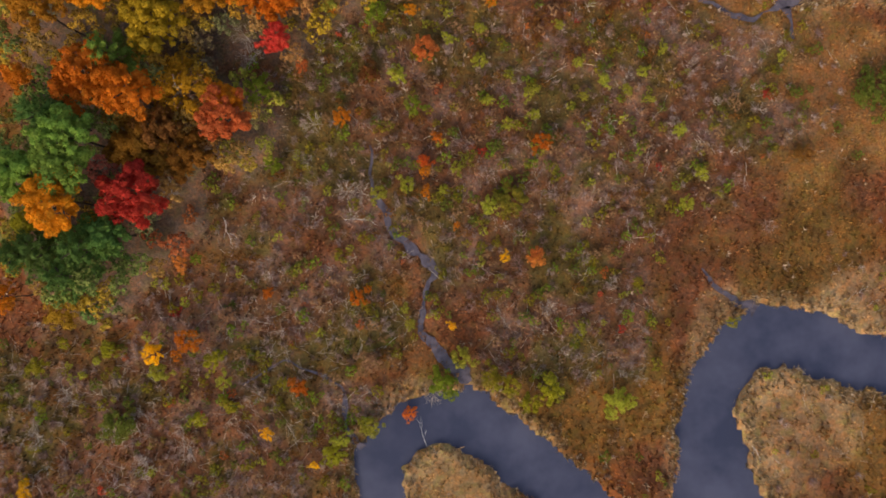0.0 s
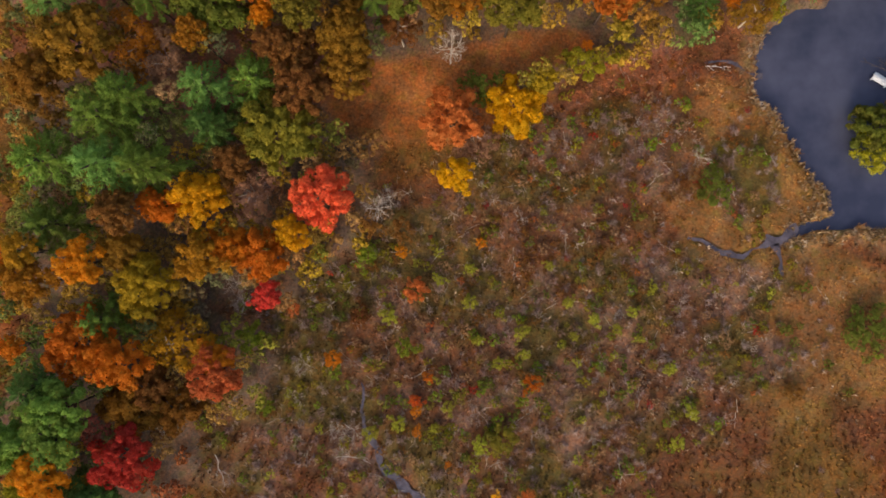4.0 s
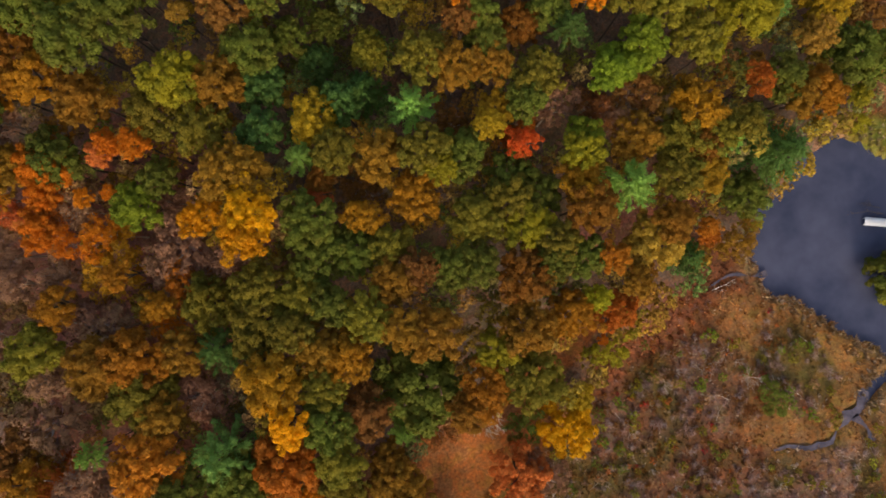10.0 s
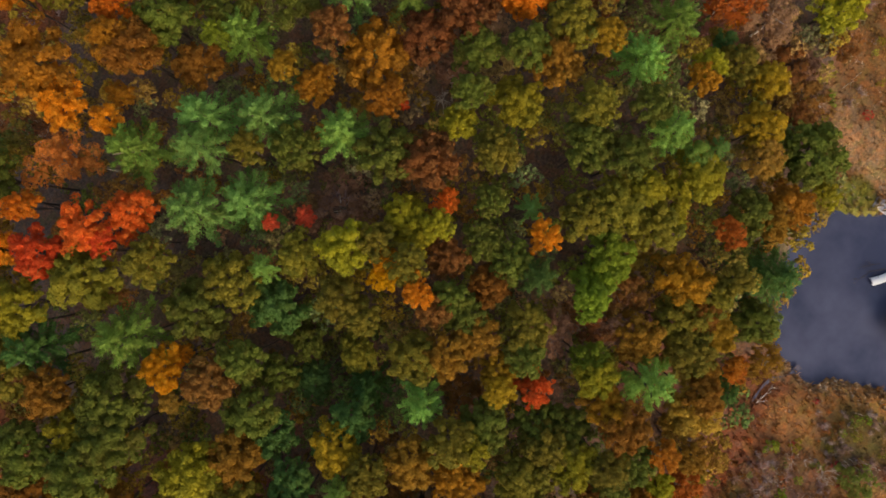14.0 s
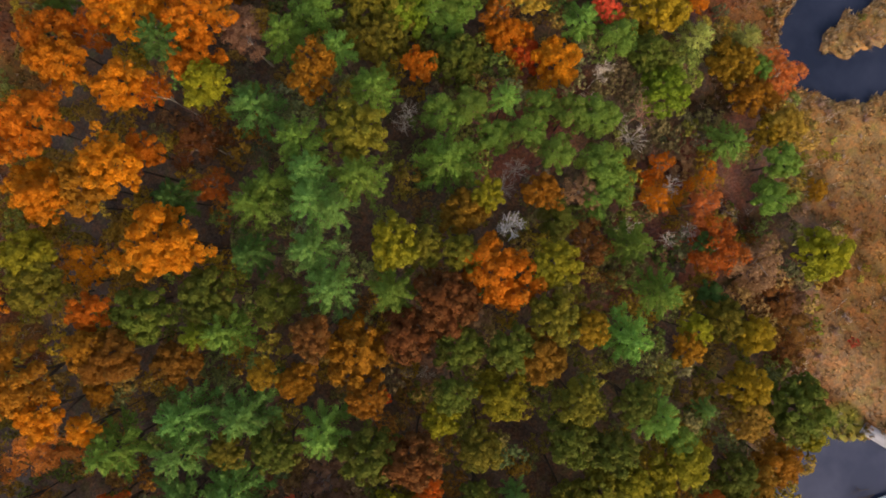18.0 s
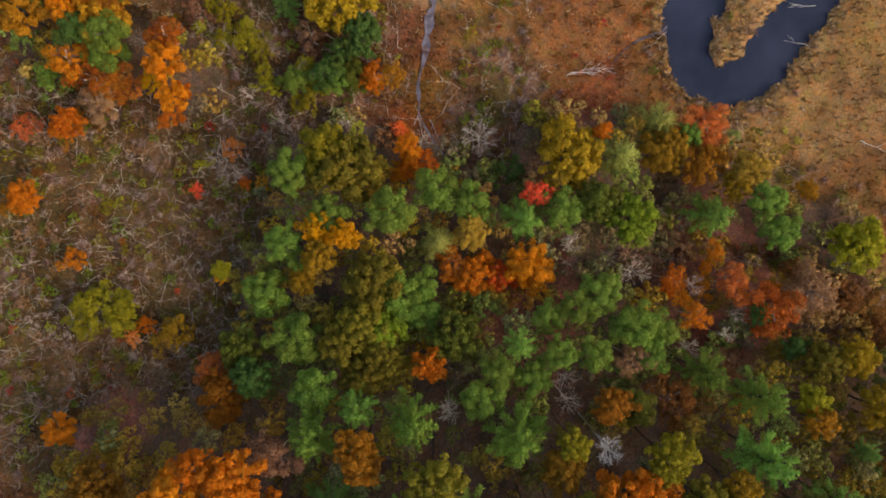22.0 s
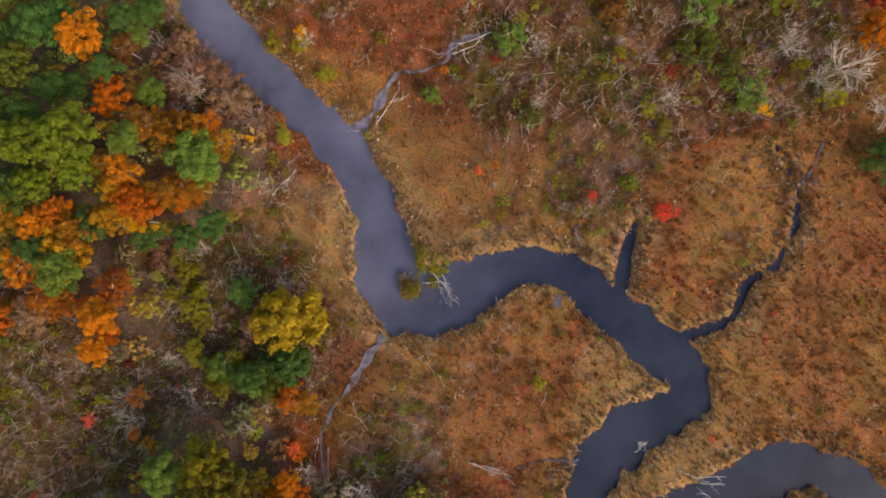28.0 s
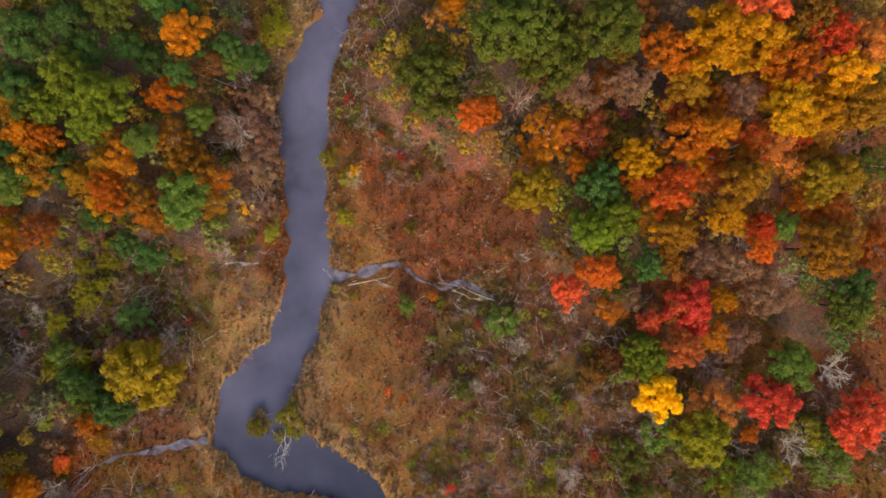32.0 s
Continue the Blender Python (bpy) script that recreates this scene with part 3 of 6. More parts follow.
plant("oak", "ol", (-29.7, 119.0, 3.1, 18), (4.3, 130.7, 3.2, 22), (32.4, 110.8, 2.1, 21), (24.8, 109.0, 1.9, 22), (24.2, 106.2, 2.1, 21), (32.8, 106.6, 2.4, 21), (70.7, 83.9, 3.9, 12), (-10.1, 131.5, 3.5, 23), (3.3, 123.1, 2.4, 22), (3.5, 118.9, 2.2, 17), (8.0, 118.9, 1.9, 15), (-13.5, 128.4, 3.2, 23), (-1.4, 118.3, 2.9, 21), (25.2, 97.8, 2.2, 21), (-19.4, 129.0, 3.4, 23))
plant("maple", "co", (-24.2, 116.9, 1.7, 17), (-2.4, 99.5, 1.5, 18))
plant("oak", "yg", (-8.8, 147.0, 2.9, 23), (27.5, 116.9, 2.1, 21), (21.6, 122.1, 2.8, 23), (55.1, 95.4, 3.1, 19), (50.7, 93.7, 1.6, 15), (68.6, 79.0, 1.4, 9), (-16.7, 132.8, 3.2, 21), (-10.8, 119.1, 3.3, 22), (28.9, 89.3, 2.2, 20), (12.4, 95.3, 1.7, 21))
plant("pine", "dg", (-12.4, 143.0, 3.5, 23), (33.4, 102.8, 2.0, 23), (8.5, 109.1, 3.0, 17))
plant("pine", "gn", (-3.4, 135.0, 3.4, 25))
plant("pine", "lg", (13.1, 128.3, 1.6, 22), (-1.9, 104.0, 1.8, 21), (12.7, 103.4, 2.5, 22))
plant("maple", "yo", (23.2, 118.2, 1.5, 20), (21.1, 116.6, 1.5, 19), (-3.6, 129.4, 2.2, 22))
plant("oak", "rb", (28.1, 112.5, 2.2, 21), (22.5, 109.8, 2.0, 22), (-1.4, 124.4, 2.7, 22))
plant("oak", "br", (28.7, 106.4, 2.4, 20), (19.1, 105.4, 2.4, 22), (23.1, 103.8, 2.4, 21), (-14.7, 138.1, 2.5, 22), (-7.1, 116.1, 3.3, 21), (-22.7, 123.5, 3.1, 19))
plant("oak", "lm", (37.8, 96.9, 2.5, 19), (41.1, 97.7, 2.7, 20), (35.3, 96.2, 2.1, 21))
plant("oak", "dy", (21.7, 98.9, 2.0, 19), (19.9, 97.3, 1.7, 20), (1.7, 107.8, 2.7, 20))
plant("oak", "ol", (58.1, 86.0, 2.7, 14))
plant("maple", "ru", (53.7, 87.2, 1.8, 16), (42.0, 72.4, 1.3, 9))
plant("maple", "ro", (22.7, 93.6, 1.7, 19))
plant("maple", "go", (26.5, 85.0, 2.1, 20), (-26.8, 128.4, 2.8, 19))
plant("maple", "br", (59.4, 82.8, 2.3, 13))
plant("oak", "go", (45.0, 87.7, 3.2, 17))
plant("oak", "dg", (9.9, 124.5, 3.0, 19), (5.1, 108.3, 2.6, 19), (-5.0, 109.0, 2.5, 20), (-2.5, 114.7, 2.7, 19), (4.7, 115.2, 2.3, 15))
plant("thin_tree", "rb", (33.3, 93.0, 2.3, 17), (38.8, 93.1, 2.6, 17), (16.3, 99.9, 2.4, 17))
plant("thin_tree", "mv", (35.2, 90.4, 1.9, 17), (29.2, 96.4, 2.4, 17))
plant("oak", "ta", (-7.1, 126.6, 1.2, 19))
plant("thin_tree", "br", (46.3, 68.1, 2.6, 7))
plant("thin_tree", "go", (-30.3, 121.7, 2.9, 15))
# the middle wood, farther in
plant("maple", "or", (18.6, 170.4, 2.0, 24), (12.9, 157.8, 2.6, 24), (14.8, 152.8, 1.6, 23), (25.2, 160.9, 2.0, 23), (0.8, 153.7, 1.7, 23))
plant("shrub", "yg", (70.1, 75.5, 2.1, 5))
plant("maple", "go", (14.8, 162.0, 3.7, 26), (22.2, 158.3, 2.0, 24), (17.5, 154.7, 1.5, 20), (66.8, 102.2, 1.8, 15))
plant("oak", "br", (22.8, 155.9, 2.9, 24), (26.3, 149.9, 2.4, 21), (54.1, 117.5, 2.7, 22))
plant("pine", "gn", (32.8, 148.1, 3.2, 23), (14.0, 148.9, 3.3, 24))
plant("pine", "lm", (30.7, 150.0, 1.8, 23))
plant("oak", "ol", (32.6, 125.9, 3.0, 23), (26.3, 134.4, 2.4, 22), (49.0, 125.7, 2.4, 22), (52.7, 121.1, 2.3, 23), (49.0, 108.3, 2.7, 22), (51.2, 103.6, 2.4, 22), (36.6, 112.8, 1.8, 21), (44.5, 122.8, 2.0, 23), (57.1, 105.8, 2.1, 22))
plant("pine", "bl", (22.3, 145.1, 3.2, 24), (19.1, 142.8, 2.7, 25), (26.9, 139.7, 3.2, 24), (17.9, 135.2, 3.5, 23), (13.3, 138.7, 3.4, 25), (39.3, 108.6, 1.5, 19), (62.4, 94.5, 1.3, 13))
plant("pine", "lg", (31.3, 131.4, 2.9, 24), (62.7, 109.9, 3.2, 20), (57.4, 101.7, 2.7, 22))
plant("oak", "dy", (32.6, 141.1, 1.5, 23), (60.4, 115.1, 2.0, 21), (74.6, 94.6, 2.3, 11), (68.0, 91.7, 2.9, 13))
plant("oak", "go", (33.7, 137.5, 2.1, 21), (40.5, 134.2, 3.5, 22), (37.7, 130.0, 2.0, 22))
plant("oak", "rb", (39.4, 139.5, 2.1, 24), (46.2, 131.1, 2.7, 22), (35.5, 121.4, 3.0, 23))
plant("thin_tree", "mv", (46.3, 126.9, 2.2, 18), (52.6, 126.8, 1.8, 20), (24.1, 126.7, 3.7, 18))
plant("maple", "ro", (3.8, 146.5, 2.5, 24), (7.8, 144.2, 2.6, 22), (3.5, 144.3, 1.8, 23), (-2.4, 149.2, 2.5, 23), (38.7, 128.5, 0.7, 19), (33.2, 116.9, 1.4, 19))
plant("oak", "gd", (58.8, 119.2, 2.7, 22), (41.6, 116.1, 2.4, 22), (73.5, 99.0, 2.4, 11), (52.9, 110.8, 2.4, 22), (22.7, 138.6, 1.8, 22))
plant("oak", "yg", (47.7, 118.1, 2.7, 21), (41.1, 121.8, 2.0, 21), (28.7, 119.6, 2.3, 21), (30.3, 115.7, 1.7, 22), (49.9, 99.9, 2.0, 21), (69.3, 102.4, 1.9, 14))
plant("oak", "ta", (65.2, 89.2, 2.3, 13))
plant("round_pine", "gn", (57.2, 97.7, 1.7, 19))
plant("thin_tree", "co", (6.4, 156.6, 3.4, 19))
plant("maple", "rd", (20.6, 128.8, 1.2, 18), (17.4, 131.6, 0.9, 18))
# the north wood
plant("thin_tree", "or", (83.1, 113.5, 1.4, 5), (81.4, 116.2, 1.2, 5), (86.0, 113.2, 0.9, 5), (82.7, 102.6, 1.5, 5), (49.1, 185.6, 2.4, 17), (48.8, 174.5, 2.0, 17), (27.6, 166.3, 2.8, 19), (84.6, 118.9, 1.5, 9), (79.8, 117.1, 1.7, 12), (88.2, 112.6, 1.3, 7))
plant("shrub", "mv", (80.5, 96.5, 2.0, 3), (83.9, 89.7, 2.0, 3), (89.3, 115.5, 2.1, 3))
plant("shrub", "rb", (86.2, 99.7, 1.6, 4))
plant("maple", "or", (45.9, 188.0, 3.1, 19), (44.5, 183.5, 3.0, 21), (46.8, 176.3, 2.7, 21), (55.1, 172.8, 2.8, 18), (37.0, 180.6, 3.6, 23), (39.9, 169.8, 3.0, 24), (42.8, 169.6, 2.0, 19), (31.2, 176.3, 2.9, 21), (31.7, 173.1, 2.4, 23), (73.1, 151.8, 1.9, 14), (58.6, 127.5, 3.9, 22), (35.8, 160.6, 3.6, 23), (37.5, 157.5, 2.4, 23), (84.6, 146.1, 2.6, 10), (85.9, 138.7, 3.0, 11))
plant("maple", "go", (35.8, 170.8, 2.9, 23), (63.0, 160.1, 2.7, 20), (69.6, 129.6, 2.0, 19), (100.3, 114.7, 2.6, 9), (97.3, 98.7, 1.3, 6))
plant("pine", "dg", (54.5, 176.7, 2.3, 22), (40.5, 163.2, 2.3, 21), (41.8, 151.3, 2.4, 23))
plant("thin_tree", "ru", (44.3, 161.6, 1.9, 16), (80.4, 105.9, 3.5, 11))
plant("thin_tree", "rb", (47.3, 167.1, 2.9, 15), (68.8, 119.9, 3.0, 13))
plant("oak", "yg", (53.6, 169.5, 2.5, 19), (65.2, 134.6, 1.7, 20), (63.6, 123.1, 2.6, 21), (53.6, 139.1, 2.6, 23), (25.2, 170.3, 2.9, 23), (89.5, 93.7, 3.3, 10))
plant("pine", "bl", (55.3, 163.7, 3.3, 19), (53.7, 151.7, 2.0, 26), (51.6, 149.3, 2.5, 26), (52.3, 146.6, 2.0, 26), (45.1, 141.5, 2.8, 25), (47.0, 146.0, 2.5, 25))
plant("pine", "gn", (64.4, 166.5, 2.8, 19), (66.3, 153.9, 3.0, 19), (55.7, 155.3, 2.5, 24), (49.2, 154.7, 3.3, 22), (56.8, 147.1, 2.8, 25), (46.4, 155.0, 2.4, 23), (65.2, 141.0, 3.5, 21), (72.7, 116.3, 2.8, 16), (69.9, 109.9, 2.7, 18), (48.9, 135.8, 2.5, 24))
plant("pine", "lg", (67.5, 161.0, 2.2, 17), (76.2, 140.5, 1.8, 17), (93.4, 113.2, 2.7, 10))
plant("oak", "gd", (60.6, 151.2, 3.0, 23), (73.9, 157.7, 2.6, 13), (71.3, 160.3, 2.6, 13), (57.7, 132.2, 2.1, 21), (55.2, 136.2, 2.1, 21), (23.4, 167.4, 2.9, 23))
plant("oak", "ol", (76.6, 148.5, 3.0, 14), (94.6, 129.5, 2.7, 11), (28.1, 156.7, 2.9, 22), (34.6, 151.9, 2.9, 22))
plant("round_pine", "gn", (69.4, 145.4, 2.2, 17), (72.5, 143.3, 2.2, 16), (72.0, 138.3, 2.2, 15), (75.3, 135.5, 2.0, 16), (79.4, 136.3, 2.0, 13), (80.8, 132.9, 2.1, 14), (75.0, 131.2, 2.2, 16), (82.7, 129.6, 2.6, 14), (78.4, 125.4, 2.9, 14), (77.7, 122.4, 2.6, 12), (74.7, 123.1, 2.0, 13), (93.6, 134.5, 2.7, 11), (95.2, 106.3, 2.4, 10), (91.1, 103.9, 2.4, 9))
plant("round_pine", "ol", (68.5, 125.8, 2.2, 16), (39.8, 145.5, 2.6, 22))
plant("oak", "br", (61.6, 135.4, 2.4, 19))
plant("snag", "wh", (64.0, 129.9, 2.1, 18))
plant("oak", "rb", (51.9, 129.9, 3.4, 23))
plant("maple", "ro", (84.4, 142.3, 1.9, 9))
plant("oak", "lm", (92.3, 124.9, 3.0, 11))
plant("larch", "pg", (101.3, 126.1, 3.1, 10), (106.3, 120.6, 3.7, 9))
plant("oak", "dy", (102.1, 120.0, 2.8, 9), (97.8, 110.3, 1.9, 9))
plant("thin_tree", "co", (105.8, 113.8, 3.1, 8), (84.0, 111.1, 2.1, 10))
plant("bare", "sa", (88.0, 125.3, 2.8, 11))
plant("thin_tree", "mv", (82.9, 99.2, 3.5, 9), (61.4, 171.2, 2.6, 16), (74.1, 125.1, 2.1, 13))
plant("round_pine", "dg", (75.4, 102.3, 1.7, 9), (79.9, 107.7, 1.5, 10))
plant("bare", "gy", (79.9, 110.1, 1.7, 9))
# the north wood and its pines
plant("shrub", "yg", (78.9, 196.0, 1.8, 5))
plant("shrub", "or", (75.9, 193.8, 1.3, 3))
plant("maple", "or", (62.1, 203.1, 2.1, 8), (56.2, 182.3, 3.8, 20), (53.3, 185.0, 2.3, 19), (59.6, 175.7, 3.3, 20), (61.2, 180.1, 2.0, 19))
plant("oak", "dg", (70.3, 175.6, 2.4, 11))
plant("oak", "br", (56.6, 195.1, 3.1, 14))
plant("pine", "gn", (49.7, 192.6, 1.9, 16))
plant("oak", "gd", (78.4, 160.5, 2.8, 14))
plant("round_pine", "gn", (79.7, 152.9, 2.3, 12))
plant("thin_tree", "or", (82.8, 118.2, 1.2, 5), (83.4, 108.0, 1.2, 5), (84.1, 116.0, 0.8, 4.5), (81.1, 102.7, 1.4, 5))
# the brush north of the wood
plant("shrub", "co", (111.4, 196.0, 1.9, 4), (104.9, 211.6, 2.0, 4), (102.2, 181.5, 1.6, 3), (74.3, 195.3, 1.1, 4))
plant("shrub", "or", (100.7, 153.2, 1.8, 5), (104.9, 156.2, 1.2, 2.5), (85.6, 204.8, 1.6, 3), (97.2, 179.5, 0.9, 3))
plant("shrub", "yo", (111.3, 192.3, 1.6, 5))
plant("shrub", "gn", (112.1, 206.5, 2.9, 5))
plant("shrub", "go", (104.9, 205.9, 2.1, 4), (112.8, 158.4, 1.9, 5), (97.1, 176.7, 1.0, 3), (93.9, 213.2, 2.1, 4))
plant("round_pine", "gn", (112.4, 166.5, 2.3, 5))
plant("bare", "gy", (118.7, 160.1, 2.1, 4), (102.7, 144.7, 2.4, 4), (104.5, 172.6, 2.5, 3), (103.6, 152.0, 2.1, 3))
plant("shrub", "yg", (111.6, 169.1, 1.6, 4), (114.2, 170.7, 1.5, 4), (122.7, 183.3, 1.5, 3), (124.3, 185.3, 1.3, 3), (118.5, 183.3, 1.5, 3), (76.2, 202.1, 1.9, 5), (77.0, 196.8, 2.1, 5), (113.3, 176.8, 1.3, 4), (112.5, 170.3, 1.9, 4), (99.7, 186.2, 1.0, 3))
plant("round_maple", "yg", (84.6, 181.1, 1.2, 8))
plant("shrub", "mv", (119.1, 170.3, 2.0, 4))
plant("shrub", "dg", (99.5, 140.7, 2.1, 5))
plant("shrub", "gd", (106.4, 135.3, 1.0, 4))
plant("maple", "or", (104.9, 203.9, 2.1, 7), (94.2, 209.9, 2.1, 7), (109.7, 188.2, 1.3, 5), (100.3, 155.4, 1.6, 5))
plant("shrub", "rd", (96.0, 186.6, 1.0, 3))
plant("shrub", "rb", (98.1, 209.8, 0.9, 3))
plant("oak", "dg", (117.9, 162.3, 2.5, 8))
# the banks of the stream
plant("shrub", "or", (106.7, 189.4, 1.8, 5))
plant("shrub", "rd", (161.4, 122.3, 1.4, 2))
plant("shrub", "yg", (158.7, 186.2, 1.3, 2.5), (158.0, 177.0, 1.3, 2.5), (160.5, 182.4, 1.3, 2.5), (116.5, 178.0, 1.7, 3), (111.6, 176.6, 1.5, 3), (136.8, 149.2, 1.1, 2), (139.3, 149.9, 1.7, 2.2), (130.0, 128.1, 1.0, 2), (187.8, 107.6, 2.0, 3), (117.8, 179.4, 1.8, 4), (109.3, 170.2, 1.5, 4), (120.3, 179.9, 1.1, 3))
plant("round_pine", "ol", (112.8, 163.6, 2.1, 5))
plant("bare", "mv", (147.6, 189.2, 3.0, 4), (148.9, 194.2, 3.6, 7))
plant("shrub", "mv", (136.7, 191.8, 2.5, 4))
plant("shrub", "ye", (144.4, 182.9, 0.6, 2), (181.8, 115.7, 1.0, 2))
plant("shrub", "rb", (147.2, 205.2, 1.2, 3), (178.0, 115.7, 1.4, 2))
plant("bare", "gy", (117.6, 176.7, 2.0, 3), (147.3, 183.1, 2.7, 5))
plant("shrub", "gd", (139.9, 152.5, 1.4, 2), (134.3, 151.5, 1.4, 1.6))
plant("shrub", "gn", (182.8, 119.0, 2.5, 3))
plant("shrub", "ol", (185.4, 123.0, 2.0, 3))
plant("maple", "or", (146.8, 207.4, 2.6, 11), (141.2, 201.0, 2.3, 9), (113.0, 188.9, 2.4, 10), (108.3, 187.7, 1.8, 9), (129.4, 190.8, 2.4, 10), (122.9, 201.0, 2.1, 9), (112.6, 160.9, 1.8, 5), (99.2, 156.5, 1.5, 4))
plant("thin_tree", "or", (133.5, 186.4, 2.4, 8), (132.4, 194.4, 2.2, 10))
plant("maple", "go", (119.4, 198.3, 3.9, 9), (140.9, 190.3, 3.2, 9))
plant("oak", "lm", (133.8, 201.9, 3.6, 14), (130.8, 206.7, 2.8, 13))
plant("oak", "ol", (123.5, 206.0, 3.1, 10))
plant("round_pine", "gn", (144.0, 196.6, 1.9, 8), (136.8, 195.7, 2.0, 11), (139.4, 187.1, 2.8, 10), (115.0, 197.8, 2.9, 8), (97.8, 171.2, 2.7, 12))
plant("round_pine", "dg", (130.9, 180.6, 2.0, 9), (138.8, 208.7, 1.9, 10), (140.3, 206.7, 1.8, 8), (144.4, 202.8, 1.8, 10), (145.5, 214.1, 3.1, 11))
plant("thin_tree", "ru", (111.5, 199.7, 3.2, 7), (116.9, 189.5, 2.1, 8))
plant("oak", "dy", (123.1, 165.5, 4.4, 9))
plant("oak", "yg", (100.5, 165.9, 3.5, 12))
plant("pine", "dg", (115.8, 165.5, 2.6, 7))
plant("pine", "bl", (123.4, 173.9, 2.0, 6))
plant("shrub", "ly", (146.7, 178.1, 0.9, 3), (117.8, 188.9, 0.8, 3))
# the east marsh
plant("bare", "pa", (191.8, 108.2, 5.4, 6), (188.9, 110.1, 3.6, 5), (189.1, 100.2, 4.1, 6), (180.4, 180.3, 1.8, 3), (151.2, 201.6, 2.5, 4), (127.0, 169.2, 1.7, 3), (100.7, 182.8, 3.3, 4), (188.8, 131.3, 2.2, 4))
plant("bare", "mv", (151.7, 192.5, 2.8, 5))
plant("bare", "gy", (138.9, 177.1, 2.3, 3), (136.0, 182.0, 2.8, 3), (182.7, 93.5, 2.8, 5), (200.9, 138.0, 3.0, 5))
plant("shrub", "yg", (189.3, 113.9, 1.3, 3), (197.1, 120.3, 1.3, 4), (205.4, 119.9, 1.8, 5), (172.9, 127.6, 1.2, 2))
plant("maple", "or", (197.2, 107.2, 2.4, 7))
plant("shrub", "gn", (202.3, 120.1, 3.3, 5), (191.2, 130.3, 2.7, 4))
plant("shrub", "rb", (184.5, 142.1, 2.3, 3))
plant("shrub", "ol", (185.7, 128.5, 3.0, 3))
plant("shrub", "dg", (183.4, 95.8, 3.6, 4))
# the east wood
plant("maple", "or", (182.7, 198.5, 2.0, 8), (220.8, 175.1, 3.4, 15), (207.7, 182.0, 3.1, 13), (182.2, 183.0, 1.7, 11), (206.8, 170.9, 3.0, 12), (209.9, 170.0, 2.0, 13))
plant("shrub", "yg", (211.6, 123.9, 2.3, 5), (158.0, 206.8, 2.5, 4), (179.9, 138.7, 1.1, 2), (174.0, 131.3, 1.2, 2.5), (175.5, 139.4, 0.9, 2))
plant("oak", "ol", (187.1, 191.7, 3.8, 16), (191.1, 191.0, 3.2, 16), (200.1, 187.0, 3.5, 17), (177.1, 190.2, 4.3, 11), (193.0, 187.2, 4.5, 14), (220.1, 140.7, 2.8, 10))
plant("maple", "yo", (213.8, 181.5, 4.2, 15), (218.2, 178.8, 4.1, 15), (199.9, 170.0, 2.5, 10), (218.9, 169.5, 3.0, 15), (223.5, 168.9, 3.3, 14), (207.7, 158.8, 2.1, 11), (204.9, 147.5, 1.6, 8))
plant("maple", "co", (231.1, 173.7, 3.0, 15), (197.2, 142.9, 2.4, 9))
plant("shrub", "or", (187.0, 176.8, 2.0, 5), (203.1, 126.9, 1.3, 5), (166.3, 161.4, 0.7, 2), (156.6, 148.1, 0.5, 1.5))
plant("maple", "ye", (227.4, 171.9, 2.9, 15), (191.7, 137.6, 2.8, 9))
plant("maple", "ro", (226.8, 176.8, 2.9, 15), (180.1, 183.2, 1.9, 12), (202.2, 164.5, 3.1, 11), (189.7, 157.4, 2.5, 9), (212.2, 155.6, 1.7, 10), (211.6, 152.6, 1.7, 9))
plant("maple", "rd", (218.3, 124.1, 3.7, 8), (219.0, 183.1, 3.4, 15), (184.7, 156.3, 2.0, 9), (200.2, 148.0, 3.2, 9), (194.3, 147.7, 1.6, 7), (207.0, 131.1, 3.3, 8))
plant("thin_tree", "mv", (211.2, 186.5, 3.1, 10), (208.3, 151.1, 2.8, 8), (215.2, 173.6, 2.4, 12), (202.0, 180.2, 2.9, 11))
plant("oak", "rb", (204.9, 188.9, 3.2, 12))
plant("shrub", "gn", (213.3, 118.9, 3.6, 5), (192.5, 141.3, 2.8, 5), (162.1, 161.4, 1.4, 2.5), (174.7, 154.4, 2.4, 3))
plant("shrub", "rb", (189.3, 142.9, 2.3, 3))
plant("oak", "br", (225.5, 179.6, 2.7, 15))
plant("oak", "lm", (190.8, 162.9, 2.9, 10), (194.4, 163.7, 2.8, 10), (191.7, 143.7, 2.8, 9))
plant("maple", "go", (208.7, 177.2, 2.6, 12), (210.5, 162.3, 2.7, 13), (200.8, 158.8, 2.4, 11), (198.8, 155.7, 1.6, 9), (218.6, 149.9, 3.1, 12), (227.7, 166.7, 2.8, 14))
plant("round_pine", "gn", (211.3, 134.8, 3.1, 8), (215.5, 154.6, 1.8, 9))
plant("round_pine", "dg", (222.0, 143.7, 2.1, 10))
plant("shrub", "ly", (147.2, 178.8, 1.1, 3), (178.2, 154.2, 0.9, 2.5))
plant("bare", "pa", (145.0, 193.5, 2.5, 5), (216.2, 132.9, 3.2, 9), (184.5, 152.2, 1.9, 4), (191.2, 133.9, 2.2, 5), (208.5, 123.0, 3.4, 6), (191.6, 117.0, 3.0, 5), (175.5, 150.3, 1.7, 2.5), (168.0, 146.3, 1.2, 2), (180.9, 162.7, 1.7, 3), (176.1, 128.9, 2.1, 3), (148.8, 149.6, 1.1, 1.5))
plant("bare", "sa", (186.7, 183.5, 3.4, 11))
plant("thin_tree", "or", (189.7, 177.8, 3.0, 8))
plant("thin_tree", "co", (194.7, 175.4, 3.3, 8), (217.6, 165.1, 2.9, 11), (198.9, 133.4, 2.9, 8))
plant("maple", "dy", (185.4, 171.2, 2.8, 9), (183.1, 170.7, 1.8, 8), (220.8, 158.9, 2.4, 12))
